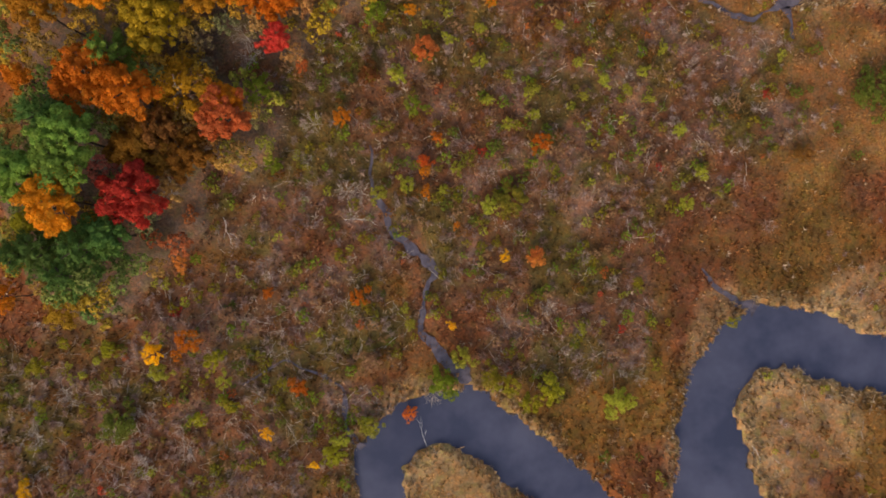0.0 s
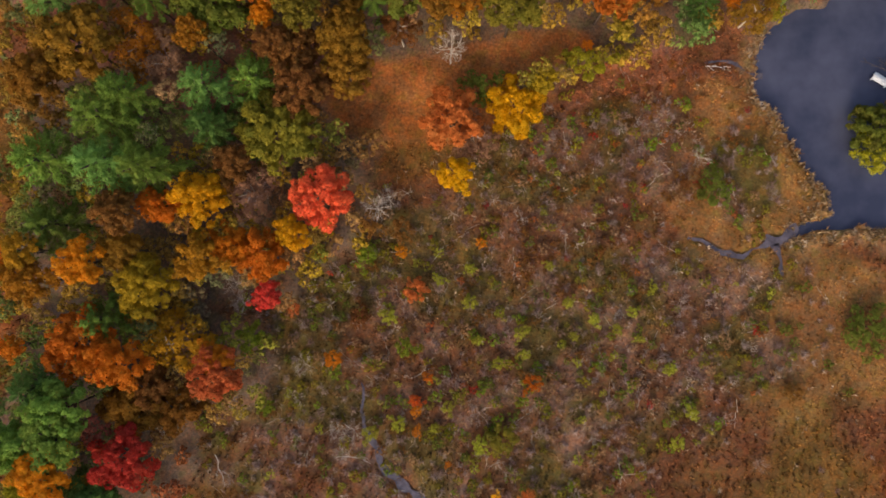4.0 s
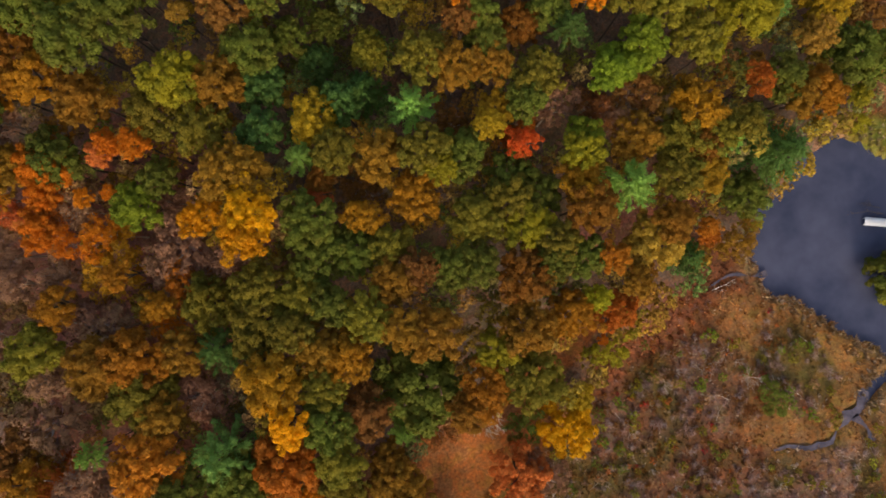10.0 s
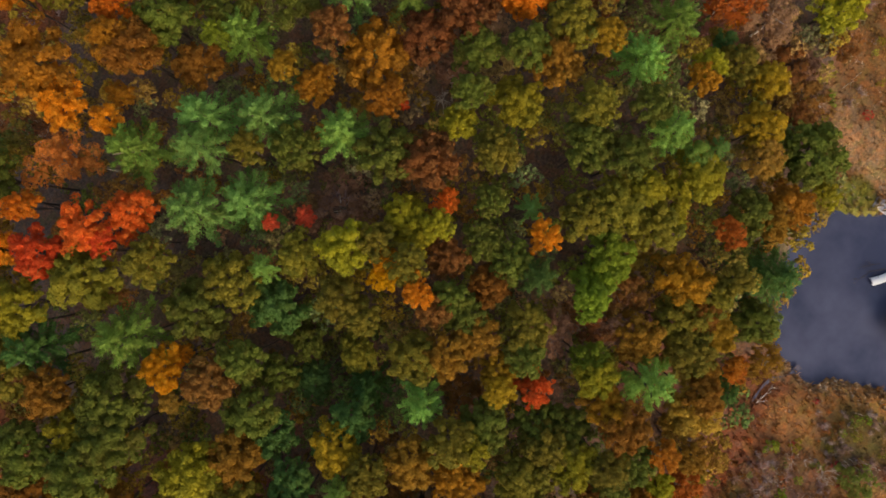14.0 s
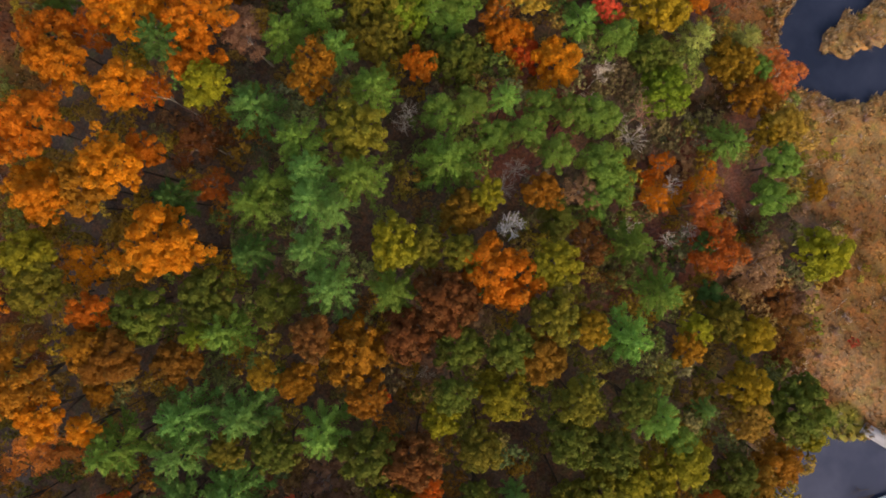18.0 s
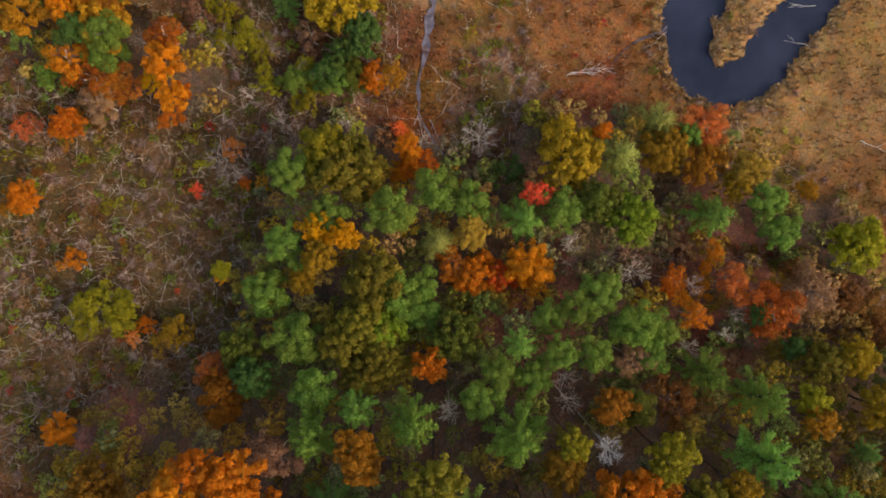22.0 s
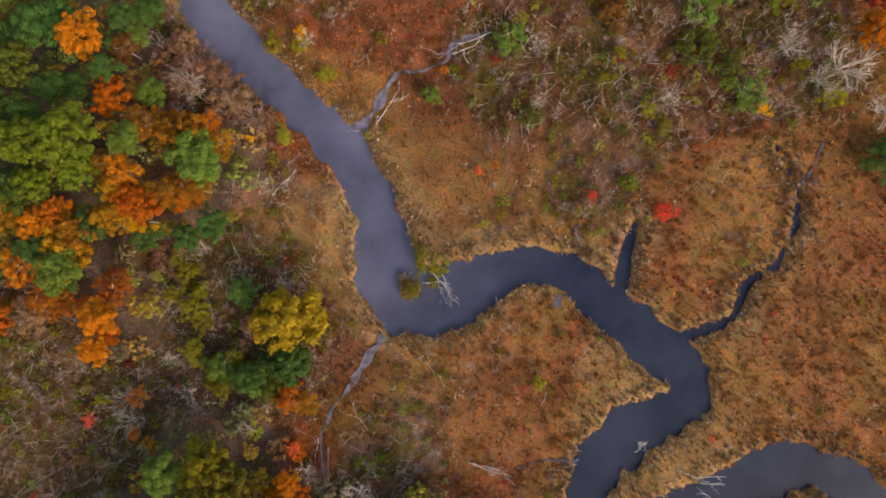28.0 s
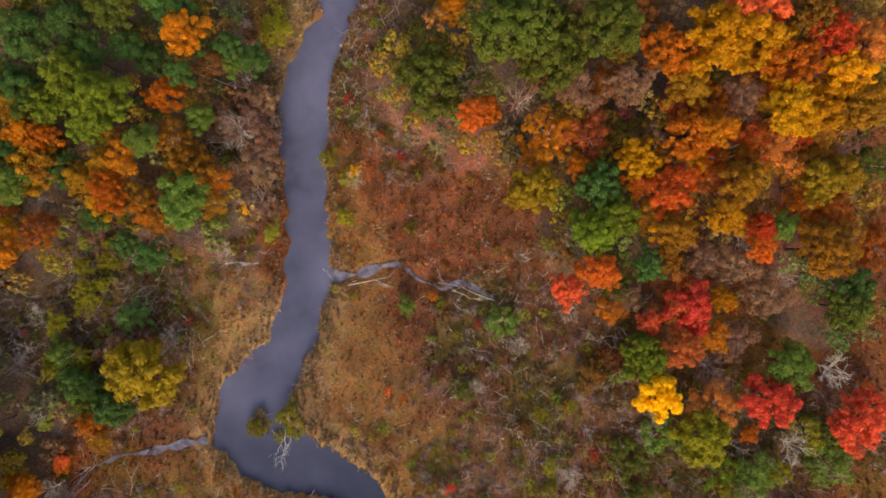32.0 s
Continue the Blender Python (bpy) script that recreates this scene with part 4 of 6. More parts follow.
plant("oak", "dg", (193.6, 168.9, 2.7, 10), (196.6, 155.8, 2.2, 9))
plant("thin_tree", "cr", (206.9, 175.4, 1.8, 10))
plant("oak", "yg", (195.8, 129.8, 3.5, 9))
plant("shrub", "lm", (198.0, 122.1, 2.2, 4), (163.0, 129.0, 1.4, 2.5))
plant("maple", "cr", (205.2, 108.1, 3.4, 6))
plant("shrub", "rb", (172.3, 137.7, 1.4, 2.5))
plant("shrub", "rd", (154.9, 150.1, 0.6, 1.5), (158.9, 133.2, 0.7, 2))
plant("shrub", "ol", (165.4, 146.7, 1.5, 2.5))
plant("shrub", "ye", (161.8, 182.9, 0.9, 3))
# shrubs by the loop
plant("bare", "pa", (126.7, 181.9, 1.6, 4), (86.1, 132.0, 2.1, 5), (86.9, 126.8, 1.8, 5))
plant("bare", "sa", (119.5, 158.3, 1.6, 3), (102.3, 176.2, 2.3, 4), (90.4, 181.1, 2.3, 4), (104.4, 210.2, 2.4, 4), (113.7, 155.9, 1.6, 3), (121.9, 105.3, 2.0, 2), (94.1, 202.4, 2.3, 4), (86.9, 118.8, 2.9, 5), (90.1, 109.2, 3.2, 5), (107.2, 195.5, 2.1, 3), (135.4, 162.5, 2.3, 2), (140.4, 169.2, 2.2, 2), (109.5, 116.5, 2.2, 2), (113.7, 122.7, 2.0, 2))
# the thicket at the east edge of the wood
plant("bare", "sa", (93.2, 93.3, 2.9, 4))
plant("shrub", "rb", (81.7, 92.3, 3.3, 4), (80.6, 87.2, 3.3, 4), (89.6, 88.0, 2.5, 3), (76.8, 86.1, 2.5, 4))
plant("shrub", "mv", (72.7, 109.7, 2.8, 5))
plant("bare", "mv", (85.7, 109.9, 2.9, 5))
# the west edge of the middle wood
plant("oak", "ol", (-14.5, 148.8, 3.4, 22), (-22.4, 135.8, 3.4, 22), (-35.6, 127.1, 3.2, 20), (-8.5, 156.2, 3.4, 22), (-0.1, 160.4, 3.0, 22))
plant("oak", "gd", (-17.2, 143.9, 3.0, 22), (-3.4, 160.7, 3.1, 22))
plant("oak", "br", (-27.7, 133.0, 3.0, 20), (-35.6, 120.6, 2.8, 18))
plant("oak", "go", (-40.1, 118.9, 3.1, 18))
plant("thin_tree", "mv", (-34.5, 127.0, 2.9, 17))
# the west edge of the south wood
plant("oak", "go", (-32.0, 129.4, 2.8, 18), (-54.0, 83.8, 3.3, 14))
plant("thin_tree", "mv", (-49.6, 103.0, 3.2, 15))
plant("oak", "rb", (-57.5, 78.9, 3.0, 14), (-55.6, 89.4, 3.3, 14))
# the brush at the edge of the wood
plant("oak", "gd", (98.5, 163.2, 4.0, 13), (83.6, 159.1, 3.6, 14), (75.5, 163.0, 3.0, 13))
plant("round_pine", "gn", (92.3, 165.9, 2.7, 12), (92.9, 157.7, 3.0, 13), (96.1, 151.4, 2.7, 11), (94.1, 146.6, 2.3, 11), (88.4, 171.4, 2.5, 12), (82.0, 174.5, 3.0, 10), (75.8, 170.0, 3.3, 12), (81.9, 155.9, 2.6, 13), (83.2, 153.1, 2.0, 11), (69.3, 166.7, 2.9, 14), (104.6, 116.2, 1.7, 8))
plant("maple", "yo", (90.5, 166.9, 2.0, 12), (89.6, 163.3, 1.8, 13))
plant("oak", "dy", (86.8, 166.6, 2.0, 13), (83.6, 169.2, 1.7, 10), (73.7, 159.5, 1.3, 11))
plant("oak", "lm", (77.8, 158.2, 3.0, 13))
plant("larch", "pg", (88.8, 151.0, 2.5, 12))
plant("oak", "ta", (90.4, 146.7, 2.0, 11), (99.5, 109.1, 2.1, 10))
plant("pine", "lg", (92.2, 139.5, 2.7, 12))
plant("maple", "rd", (95.7, 137.9, 1.6, 10))
plant("maple", "dy", (101.3, 133.6, 4.1, 11))
plant("maple", "go", (67.0, 180.5, 3.1, 9))
plant("maple", "or", (104.4, 129.0, 1.1, 9), (102.2, 155.6, 1.7, 7))
plant("thin_tree", "co", (70.5, 182.5, 2.3, 7))
plant("oak", "ol", (73.7, 177.9, 2.5, 9))
plant("thin_tree", "ru", (85.9, 149.0, 2.1, 10))
plant("shrub", "ye", (83.6, 182.0, 1.1, 5))
plant("shrub", "yg", (78.7, 199.8, 3.2, 5), (78.6, 203.2, 1.8, 4))
plant("shrub", "dy", (75.1, 189.1, 2.5, 5))
# shrubs of the south marsh
plant("shrub", "or", (14.8, 14.8, 1.3, 3), (-0.5, 15.7, 0.8, 2), (-14.6, 18.6, 1.3, 3), (-2.2, 10.6, 0.8, 2), (-2.2, 7.6, 0.8, 2), (2.4, 2.7, 0.5, 1.5), (-12.2, -8.1, 1.1, 2.5), (-25.6, -7.4, 0.8, 2), (7.4, 35.6, 0.8, 2), (-4.3, 34.5, 0.9, 2.5), (-15.8, 33.9, 0.7, 3))
plant("shrub", "ro", (-2.4, 12.2, 0.9, 2))
plant("shrub", "ye", (9.6, -2.0, 0.7, 2))
plant("shrub", "co", (14.0, -2.5, 1.1, 3), (-2.2, 28.7, 1.8, 3), (-20.4, 26.0, 0.9, 3), (-38.2, -2.9, 1.1, 3))
plant("shrub", "rb", (-10.5, 24.8, 1.6, 3), (-4.6, 37.5, 1.8, 4), (-8.7, 38.4, 1.6, 4))
plant("shrub", "ly", (5.7, 27.0, 1.1, 2.5), (5.8, 31.7, 0.8, 2), (13.2, 22.3, 1.1, 2.5), (13.8, 19.1, 0.8, 2), (2.4, 11.1, 0.9, 2), (7.0, 21.2, 0.8, 2), (9.9, 17.7, 0.9, 2), (7.4, 5.6, 1.2, 2.5), (1.2, 30.2, 0.9, 2), (24.2, 24.2, 0.9, 2), (30.0, 25.4, 0.8, 2), (38.6, 10.4, 1.0, 2.5), (36.5, 5.9, 1.1, 2.5), (35.4, 17.0, 0.9, 2), (32.9, 28.9, 0.8, 2), (20.4, 26.8, 0.8, 2), (-5.1, 8.9, 1.1, 2), (0.3, 8.0, 0.7, 1.5), (21.2, 21.8, 0.7, 2), (27.5, 22.7, 0.8, 2), (30.8, 21.4, 0.7, 2), (17.5, 32.3, 0.7, 2), (-9.3, 7.3, 1.1, 2.5), (-6.4, 24.8, 1.2, 2.5))
plant("shrub", "gd", (10.4, 6.6, 2.3, 2.5))
plant("shrub", "ol", (64.9, 22.6, 3.3, 3), (41.9, 43.6, 2.6, 2.5))
plant("shrub", "lm", (-9.7, 33.9, 1.6, 3), (-3.8, 20.2, 1.3, 3), (-26.1, 22.0, 2.0, 5), (-24.6, 11.5, 1.3, 3))
plant("bare", "gy", (37.2, 26.0, 2.1, 2.5), (48.9, 2.5, 1.5, 2), (16.2, 7.6, 1.9, 2.5), (43.9, 9.6, 1.4, 2), (21.3, -2.1, 1.5, 2), (7.0, 10.1, 2.1, 2.5), (11.6, 1.2, 1.7, 2))
plant("bare", "pa", (-14.0, 7.6, 2.1, 2.5), (-27.4, 26.9, 2.0, 5), (-6.3, 42.5, 2.2, 4), (-18.9, 17.7, 2.2, 3))
plant("shrub", "rb", (53.9, 13.4, 1.4, 2), (37.7, 44.3, 0.8, 2.5), (24.9, 34.3, 0.9, 2.5))
# the thin trees of the east wood and the bank beyond
plant("round_pine", "dg", (126.8, 214.3, 3.1, 12), (133.1, 213.5, 2.7, 12), (122.5, 208.7, 2.5, 11), (133.5, 209.2, 2.3, 11))
plant("oak", "ol", (139.2, 213.3, 2.7, 12), (130.5, 220.3, 3.4, 12), (137.6, 219.2, 3.1, 12))
plant("thin_tree", "mv", (195.2, 182.6, 2.8, 9), (202.7, 171.2, 2.5, 9), (204.6, 153.8, 2.7, 8), (211.8, 145.1, 2.9, 7), (205.3, 141.0, 2.6, 7), (192.8, 152.4, 2.0, 7))
plant("thin_tree", "or", (208.8, 165.7, 2.5, 9), (215.1, 165.8, 2.4, 10), (219.2, 156.3, 2.8, 9), (211.9, 173.3, 2.5, 10), (198.9, 166.9, 2.1, 9))
plant("thin_tree", "go", (219.4, 162.0, 2.5, 10), (218.5, 172.3, 2.5, 11), (200.4, 162.7, 2.1, 9), (222.7, 163.8, 2.4, 10))
plant("bare", "pa", (210.3, 153.8, 2.2, 7), (214.9, 147.2, 2.2, 6), (187.7, 183.6, 2.0, 6), (184.5, 160.9, 1.9, 4))
plant("bare", "mv", (152.5, 194.3, 2.7, 5), (149.8, 189.3, 2.5, 5), (146.3, 184.7, 2.2, 4))
# darker trees among the oaks of the north bank, and thin trees in the south wood
plant("round_pine", "dg", (125.4, 188.2, 1.8, 8), (123.3, 196.4, 2.1, 9), (117.4, 201.5, 2.1, 9), (127.7, 183.6, 1.9, 7))
plant("round_pine", "gn", (138.2, 185.1, 2.7, 10), (116.6, 196.7, 2.5, 10))
plant("maple", "go", (119.4, 208.8, 2.9, 10))
plant("oak", "lm", (125.5, 205.1, 2.3, 10), (130.1, 200.5, 2.5, 10))
plant("thin_tree", "rb", (-4.1, 65.2, 2.4, 10))
plant("thin_tree", "mv", (-17.2, 98.1, 2.6, 15), (-43.2, 108.0, 2.6, 15), (-34.8, 97.0, 2.6, 15), (-45.8, 94.9, 2.6, 14), (-37.9, 122.0, 3.3, 14), (-20.8, 108.6, 2.9, 14), (-31.6, 112.9, 2.6, 14), (-24.9, 101.5, 2.9, 14), (-44.0, 112.5, 3.3, 14))
plant("thin_tree", "or", (-27.6, 94.3, 2.0, 14), (-34.6, 109.4, 2.2, 15))
plant("maple", "or", (-33.9, 116.1, 2.2, 16), (-36.3, 112.1, 2.2, 16))
# gold and rust trees of the west bank and the east wood
plant("thin_tree", "go", (132.8, 197.1, 2.4, 9), (130.5, 190.4, 1.9, 8), (132.6, 188.1, 2.2, 8), (134.6, 185.1, 2.1, 8), (140.1, 194.9, 2.1, 9), (141.7, 184.9, 1.9, 7), (202.6, 170.2, 1.9, 9), (214.1, 164.0, 2.4, 10), (197.3, 162.2, 1.9, 8), (231.5, 166.1, 2.7, 13), (222.1, 149.7, 2.4, 10), (224.5, 166.3, 2.8, 12))
plant("maple", "go", (129.9, 194.9, 2.1, 9), (125.8, 193.9, 2.2, 9), (122.1, 197.8, 2.4, 9))
plant("thin_tree", "yo", (127.0, 190.4, 2.1, 8), (207.2, 167.9, 1.9, 9))
plant("maple", "or", (120.5, 202.9, 2.1, 9), (192.1, 171.8, 1.7, 8))
plant("thin_tree", "ru", (118.2, 199.8, 2.7, 8), (117.8, 190.2, 1.9, 7), (110.6, 198.2, 2.7, 7), (226.9, 147.5, 2.7, 9), (223.2, 154.6, 2.4, 9), (200.6, 182.3, 2.8, 8))
plant("thin_tree", "or", (113.7, 203.3, 2.4, 8), (143.3, 187.8, 1.9, 7), (211.9, 154.7, 2.1, 9), (189.7, 151.2, 1.7, 7), (202.5, 142.4, 1.9, 7), (192.4, 177.6, 1.7, 7))
plant("round_pine", "dg", (141.3, 217.6, 2.8, 11), (123.5, 207.8, 2.4, 10), (147.3, 206.7, 1.7, 8), (154.3, 201.5, 2.1, 9), (152.0, 203.8, 1.9, 9), (148.2, 211.3, 2.2, 10), (112.6, 167.5, 2.1, 6))
plant("round_pine", "gn", (150.8, 202.1, 1.3, 7), (111.9, 172.2, 1.9, 5))
plant("thin_tree", "rb", (148.2, 203.4, 2.1, 7), (192.2, 186.6, 2.4, 7))
plant("shrub", "mv", (150.9, 197.3, 2.7, 5), (150.4, 194.1, 2.5, 5), (146.3, 195.5, 2.4, 5), (148.0, 189.6, 2.4, 4), (148.4, 186.8, 2.1, 3), (153.0, 197.1, 1.9, 5), (133.9, 192.9, 2.2, 4), (122.2, 187.4, 1.9, 3), (147.3, 182.2, 1.9, 3), (151.2, 190.0, 1.7, 4))
plant("thin_tree", "mv", (107.9, 199.5, 2.4, 7), (214.0, 172.1, 2.8, 9))
plant("shrub", "ly", (120.1, 186.7, 0.9, 3), (118.9, 190.4, 0.9, 3), (132.7, 180.4, 0.9, 3), (105.6, 163.3, 1.1, 3))
plant("shrub", "yg", (127.2, 187.9, 1.1, 3), (109.3, 171.9, 1.4, 3))
plant("shrub", "rd", (105.3, 157.2, 1.1, 3))
plant("thin_tree", "cr", (208.4, 176.1, 2.2, 9))
plant("thin_tree", "ro", (215.6, 167.2, 2.7, 10), (220.9, 165.5, 2.4, 10), (208.8, 167.6, 2.7, 9))
plant("thin_tree", "co", (209.2, 163.9, 2.2, 9), (200.0, 149.0, 2.8, 8), (219.3, 174.2, 2.2, 11), (229.8, 166.7, 2.1, 12))
plant("maple", "yo", (199.2, 170.4, 1.9, 9))
plant("thin_tree", "ye", (200.0, 159.1, 1.9, 9))
plant("thin_tree", "ol", (191.8, 153.8, 2.1, 7), (228.9, 158.6, 2.7, 10))
plant("maple", "dy", (224.9, 158.6, 2.2, 11))
plant("shrub", "or", (193.4, 184.8, 1.1, 5))
# pale leafless trees and bushes
plant("bare", "pa", (71.0, 133.8, 2.1, 11), (67.7, 149.3, 1.6, 13), (89.8, 133.2, 1.5, 9), (77.1, 111.7, 1.4, 9), (43.3, 126.1, 1.6, 14), (104.3, 145.5, 3.2, 6), (103.5, 153.9, 2.4, 5), (85.4, 123.9, 2.6, 8), (83.6, 115.7, 1.9, 8), (88.9, 133.1, 1.7, 9), (68.1, 133.5, 2.2, 11), (66.2, 149.2, 1.9, 11), (75.2, 116.7, 1.8, 9), (98.8, 180.8, 1.9, 4), (106.5, 174.6, 1.9, 4), (118.5, 161.9, 1.8, 5), (127.9, 138.5, 1.0, 2), (110.0, 179.2, 1.5, 4), (117.3, 194.3, 1.8, 5), (106.0, 164.3, 1.6, 5), (161.4, 181.6, 2.0, 4), (176.8, 129.6, 2.1, 5), (167.7, 146.8, 1.5, 3), (147.8, 193.8, 3.2, 6), (139.4, 178.5, 2.0, 4), (191.0, 116.3, 2.9, 5), (176.4, 150.0, 1.7, 3), (-28.2, 29.9, 2.2, 5), (-48.5, -28.1, 2.1, 3), (-59.7, -28.9, 2.0, 3), (-37.3, -30.6, 2.0, 3), (-26.9, -22.3, 1.6, 3), (-55.4, -22.3, 1.8, 3), (-44.0, -33.1, 2.1, 3), (-13.3, 4.3, 1.7, 2), (40.0, 48.4, 2.0, 3), (-28.9, 83.3, 1.8, 13))
plant("bare", "sa", (61.7, 174.0, 3.0, 12), (49.9, 160.1, 1.9, 12), (48.4, 170.6, 2.5, 12))


ALL = np.array([t[2:] for t in TREES])
TALL = ALL[ALL[:, 3] > 9.5]


def wooded(x, y):
    """0 in the open marsh, 1 under the trees."""
    x, y = np.asarray(x, float), np.asarray(y, float)
    near = np.full(x.shape, 50.0)
    for tx, ty, tr, th in TALL:
        wide = 5.0 if th > 13 else 1.6
        box = (np.abs(x - tx) < 14) & (np.abs(y - ty) < 14)
        if box.any():
            near[box] = np.minimum(near[box], np.hypot(x[box] - tx, y[box] - ty) - tr - wide)
    return smooth(4.0, 0.5, near + 2.0 * (lattice_noise(x, y, 4.0, 5) - 0.5))


def patch(x, y, px, py, rx, ry, seed):
    """A soft-edged, uneven patch, 1 inside."""
    d = np.hypot((x - px) / rx, (y - py) / ry) + 0.5 * (lattice_noise(x, y, 6.0, seed) - 0.5)
    return smooth(1.15, 0.75, d)


# Land cover: brushy ground (grey stems and leafy bushes), red heath, the bare clearing and the lawn by the pool.
BRUSH = [
    (-30, 7, 14, 10),
    (19, 44, 16, 12),
    (33, 51, 10, 8),
    (-54, -30, 28, 16),
    (-30, -27, 22, 15),
    (6, 11, 34, 22),
    (31, 21, 24, 14),
    (-14, 24, 22, 16),
    (-25, -11, 22, 10),
    (19, -11, 14, 12),
    (-5, 31, 26, 12),
    (94, 198, 32, 30),
    (117, 179, 18, 22),
    (104, 144, 20, 8),
    (101, 184, 22, 16),
    (140, 183, 7, 12),
    (173, 197, 12, 18),
    (191, 184, 14, 10),
    (192, 121, 20, 16),
    (201, 122, 24, 12),
    (76, 205, 26, 22),
    (180, 133, 28, 9),
    (178, 147, 18, 14),
    (86, 108, 18, 20),
    (77, 104, 18, 20),
    (149, 200, 7, 20),
    (47, 46, 6, 8),
]
HEATH = [
    (29, 46, 12, 12),
    (141, 133, 8, 9),
    (135, 173, 9, 8),
    (219, 160, 24, 20),
    (195, 144, 10, 10),
    (85, 111, 18, 8),
    (79, 137, 12, 8),
    (-53, 79, 10, 10),
    (-51, 102, 8, 12),
    (82, 109, 14, 10),
    (61, 200, 10, 6),
    (21, 42, 20, 14),
    (34, 56, 14, 10),
    (138, 127, 18, 14),
    (164, 116, 26, 22),
    (154, 92, 26, 26),
    (136, 129, 18, 16),
    (171, 177, 16, 16),
    (124, 128, 16, 10),
    (-34, 105, 24, 24),
    (-48, 80, 16, 18),
    (-28, 62, 16, 8),
    (38, 78, 14, 6),
]
REEDS = [
    (136, 165, 6, 9),
    (136, 113, 7, 5),
    (121, 110, 5, 9),
    (125, 89, 7, 14),
    (137, 161, 4, 9),
    (53, -26, 10, 14),
    (1, -36, 8, 8),
    (65, -11, 10, 7),
    (134, 116, 9, 8),
    (125, 102, 8, 14),
    (135, 167, 6, 14),
    (137, 169, 8, 12),
    (116, 92, 16, 10),
    (127, 103, 14, 8),
    (109, 97, 10, 12),
    (136, 167, 8, 10),
    (82, 76, 6, 12),
]
OCHRE = [
    (145, 88, 22, 20),
    (112, 91, 20, 18),
    (133, 113, 12, 12),
    (134, 168, 7, 16),
    (169, 109, 16, 14),
    (124, 111, 26, 14),
    (153, 135, 26, 8),
    (122, 140, 14, 12),
    (125, 135, 12, 12),
    (153, 156, 8, 14),
    (96, 89, 14, 26),
    (156, 178, 7, 16),
    (48, 44, 14, 17),
    (58, 22, 14, 14),
]
CLEARINGS = [(0, 57, 16, 7), (9, 62, 7, 3.6), (15, 64.5, 6, 3), (20, 66, 5, 2.2)]
MOSSY = [(94, 198, 34, 32), (101, 184, 24, 18), (76, 205, 28, 24), (88, 176, 24, 16)]
LAWN = (73.5, 70.5, 4.2, 4.6)


def cleared(x, y):
    return np.max([patch(x, y, *c, 21 + n) for n, c in enumerate(CLEARINGS)], axis=0)


def brushy(x, y):
    return np.max([patch(x, y, *c, 30 + n) for n, c in enumerate(BRUSH)], axis=0)


def cover_colour(x, y, shore, wood):
    """The colour of the ground and its plants at each place."""
    broad, mid, small = lattice_noise(x, y, 26, 1), lattice_noise(x, y, 8, 2), lattice_noise(x, y, 2.4, 3)
    rust, brown = np.array([0.205, 0.069, 0.023]), np.array([0.146, 0.060, 0.028])
    olive, tan = np.array([0.162, 0.092, 0.025]), np.array([0.345, 0.228, 0.108])
    c = brown + (rust - brown) * smooth(0.35, 0.7, 0.6 * broad + 0.4 * mid)[..., None]
    c = c + (olive - c) * (0.8 * smooth(0.45, 0.7, 0.5 * mid + 0.5 * lattice_noise(x, y, 14, 8)))[..., None]
    red = np.max([patch(x, y, *h, 60 + n) for n, h in enumerate(HEATH)], axis=0)
    c = c + (np.array([0.220, 0.080, 0.036]) - c) * (0.65 * red)[..., None]
    pale = smooth(3.2, 0.3, shore + 8 * (broad - 0.38) + 5 * (mid - 0.5)) * smooth(-0.5, 0.2, shore) * 0.7
    sunny = np.max([patch(x, y, *h, 80 + n) for n, h in enumerate(REEDS)], axis=0) * (0.5 + 0.5 * mid)
    c = c + (tan - c) * np.clip(0.8 * pale + 0.65 * sunny, 0, 0.85)[..., None]
    dry = np.max([patch(x, y, *h, 120 + n) for n, h in enumerate(OCHRE)], axis=0)
    c = c + (np.array([0.262, 0.150, 0.046]) - c) * (dry * (0.22 + 0.5 * mid))[..., None]
    brush = brushy(x, y)
    thicket, moss = lattice_noise(x, y, 4.2, 33)[..., None], lattice_noise(x, y, 5.5, 34)[..., None]
    scrub = np.array([0.132, 0.066, 0.034]) + (np.array([0.185, 0.108, 0.072]) - np.array([0.132, 0.066, 0.034])) * smooth(0.5, 0.72, thicket)
    scrub = scrub + (np.array([0.086, 0.072, 0.020]) - scrub) * (0.85 * smooth(0.46, 0.70, moss))
    c = c + (scrub - c) * (0.85 * brush)[..., None]
    moss = np.max([patch(x, y, *h, 150 + n) for n, h in enumerate(MOSSY)], axis=0)
    c = c + (np.array([0.098, 0.066, 0.028]) - c) * (0.7 * moss)[..., None]
    floor = np.array([0.150, 0.098, 0.064]) + (np.array([0.240, 0.105, 0.070]) - np.array([0.150, 0.098, 0.064])) * red[..., None]
    c = c + (floor - c) * wood[..., None]
    bare = cleared(x, y)
    c = c + (np.array([0.33, 0.125, 0.036]) - c) * (0.9 * bare)[..., None]
    lawn = patch(x, y, *LAWN, 22)
    c = c + (np.array([0.17, 0.165, 0.030]) - c) * (0.9 * lawn)[..., None]
    return c * (0.66 + 0.62 * small)[..., None]


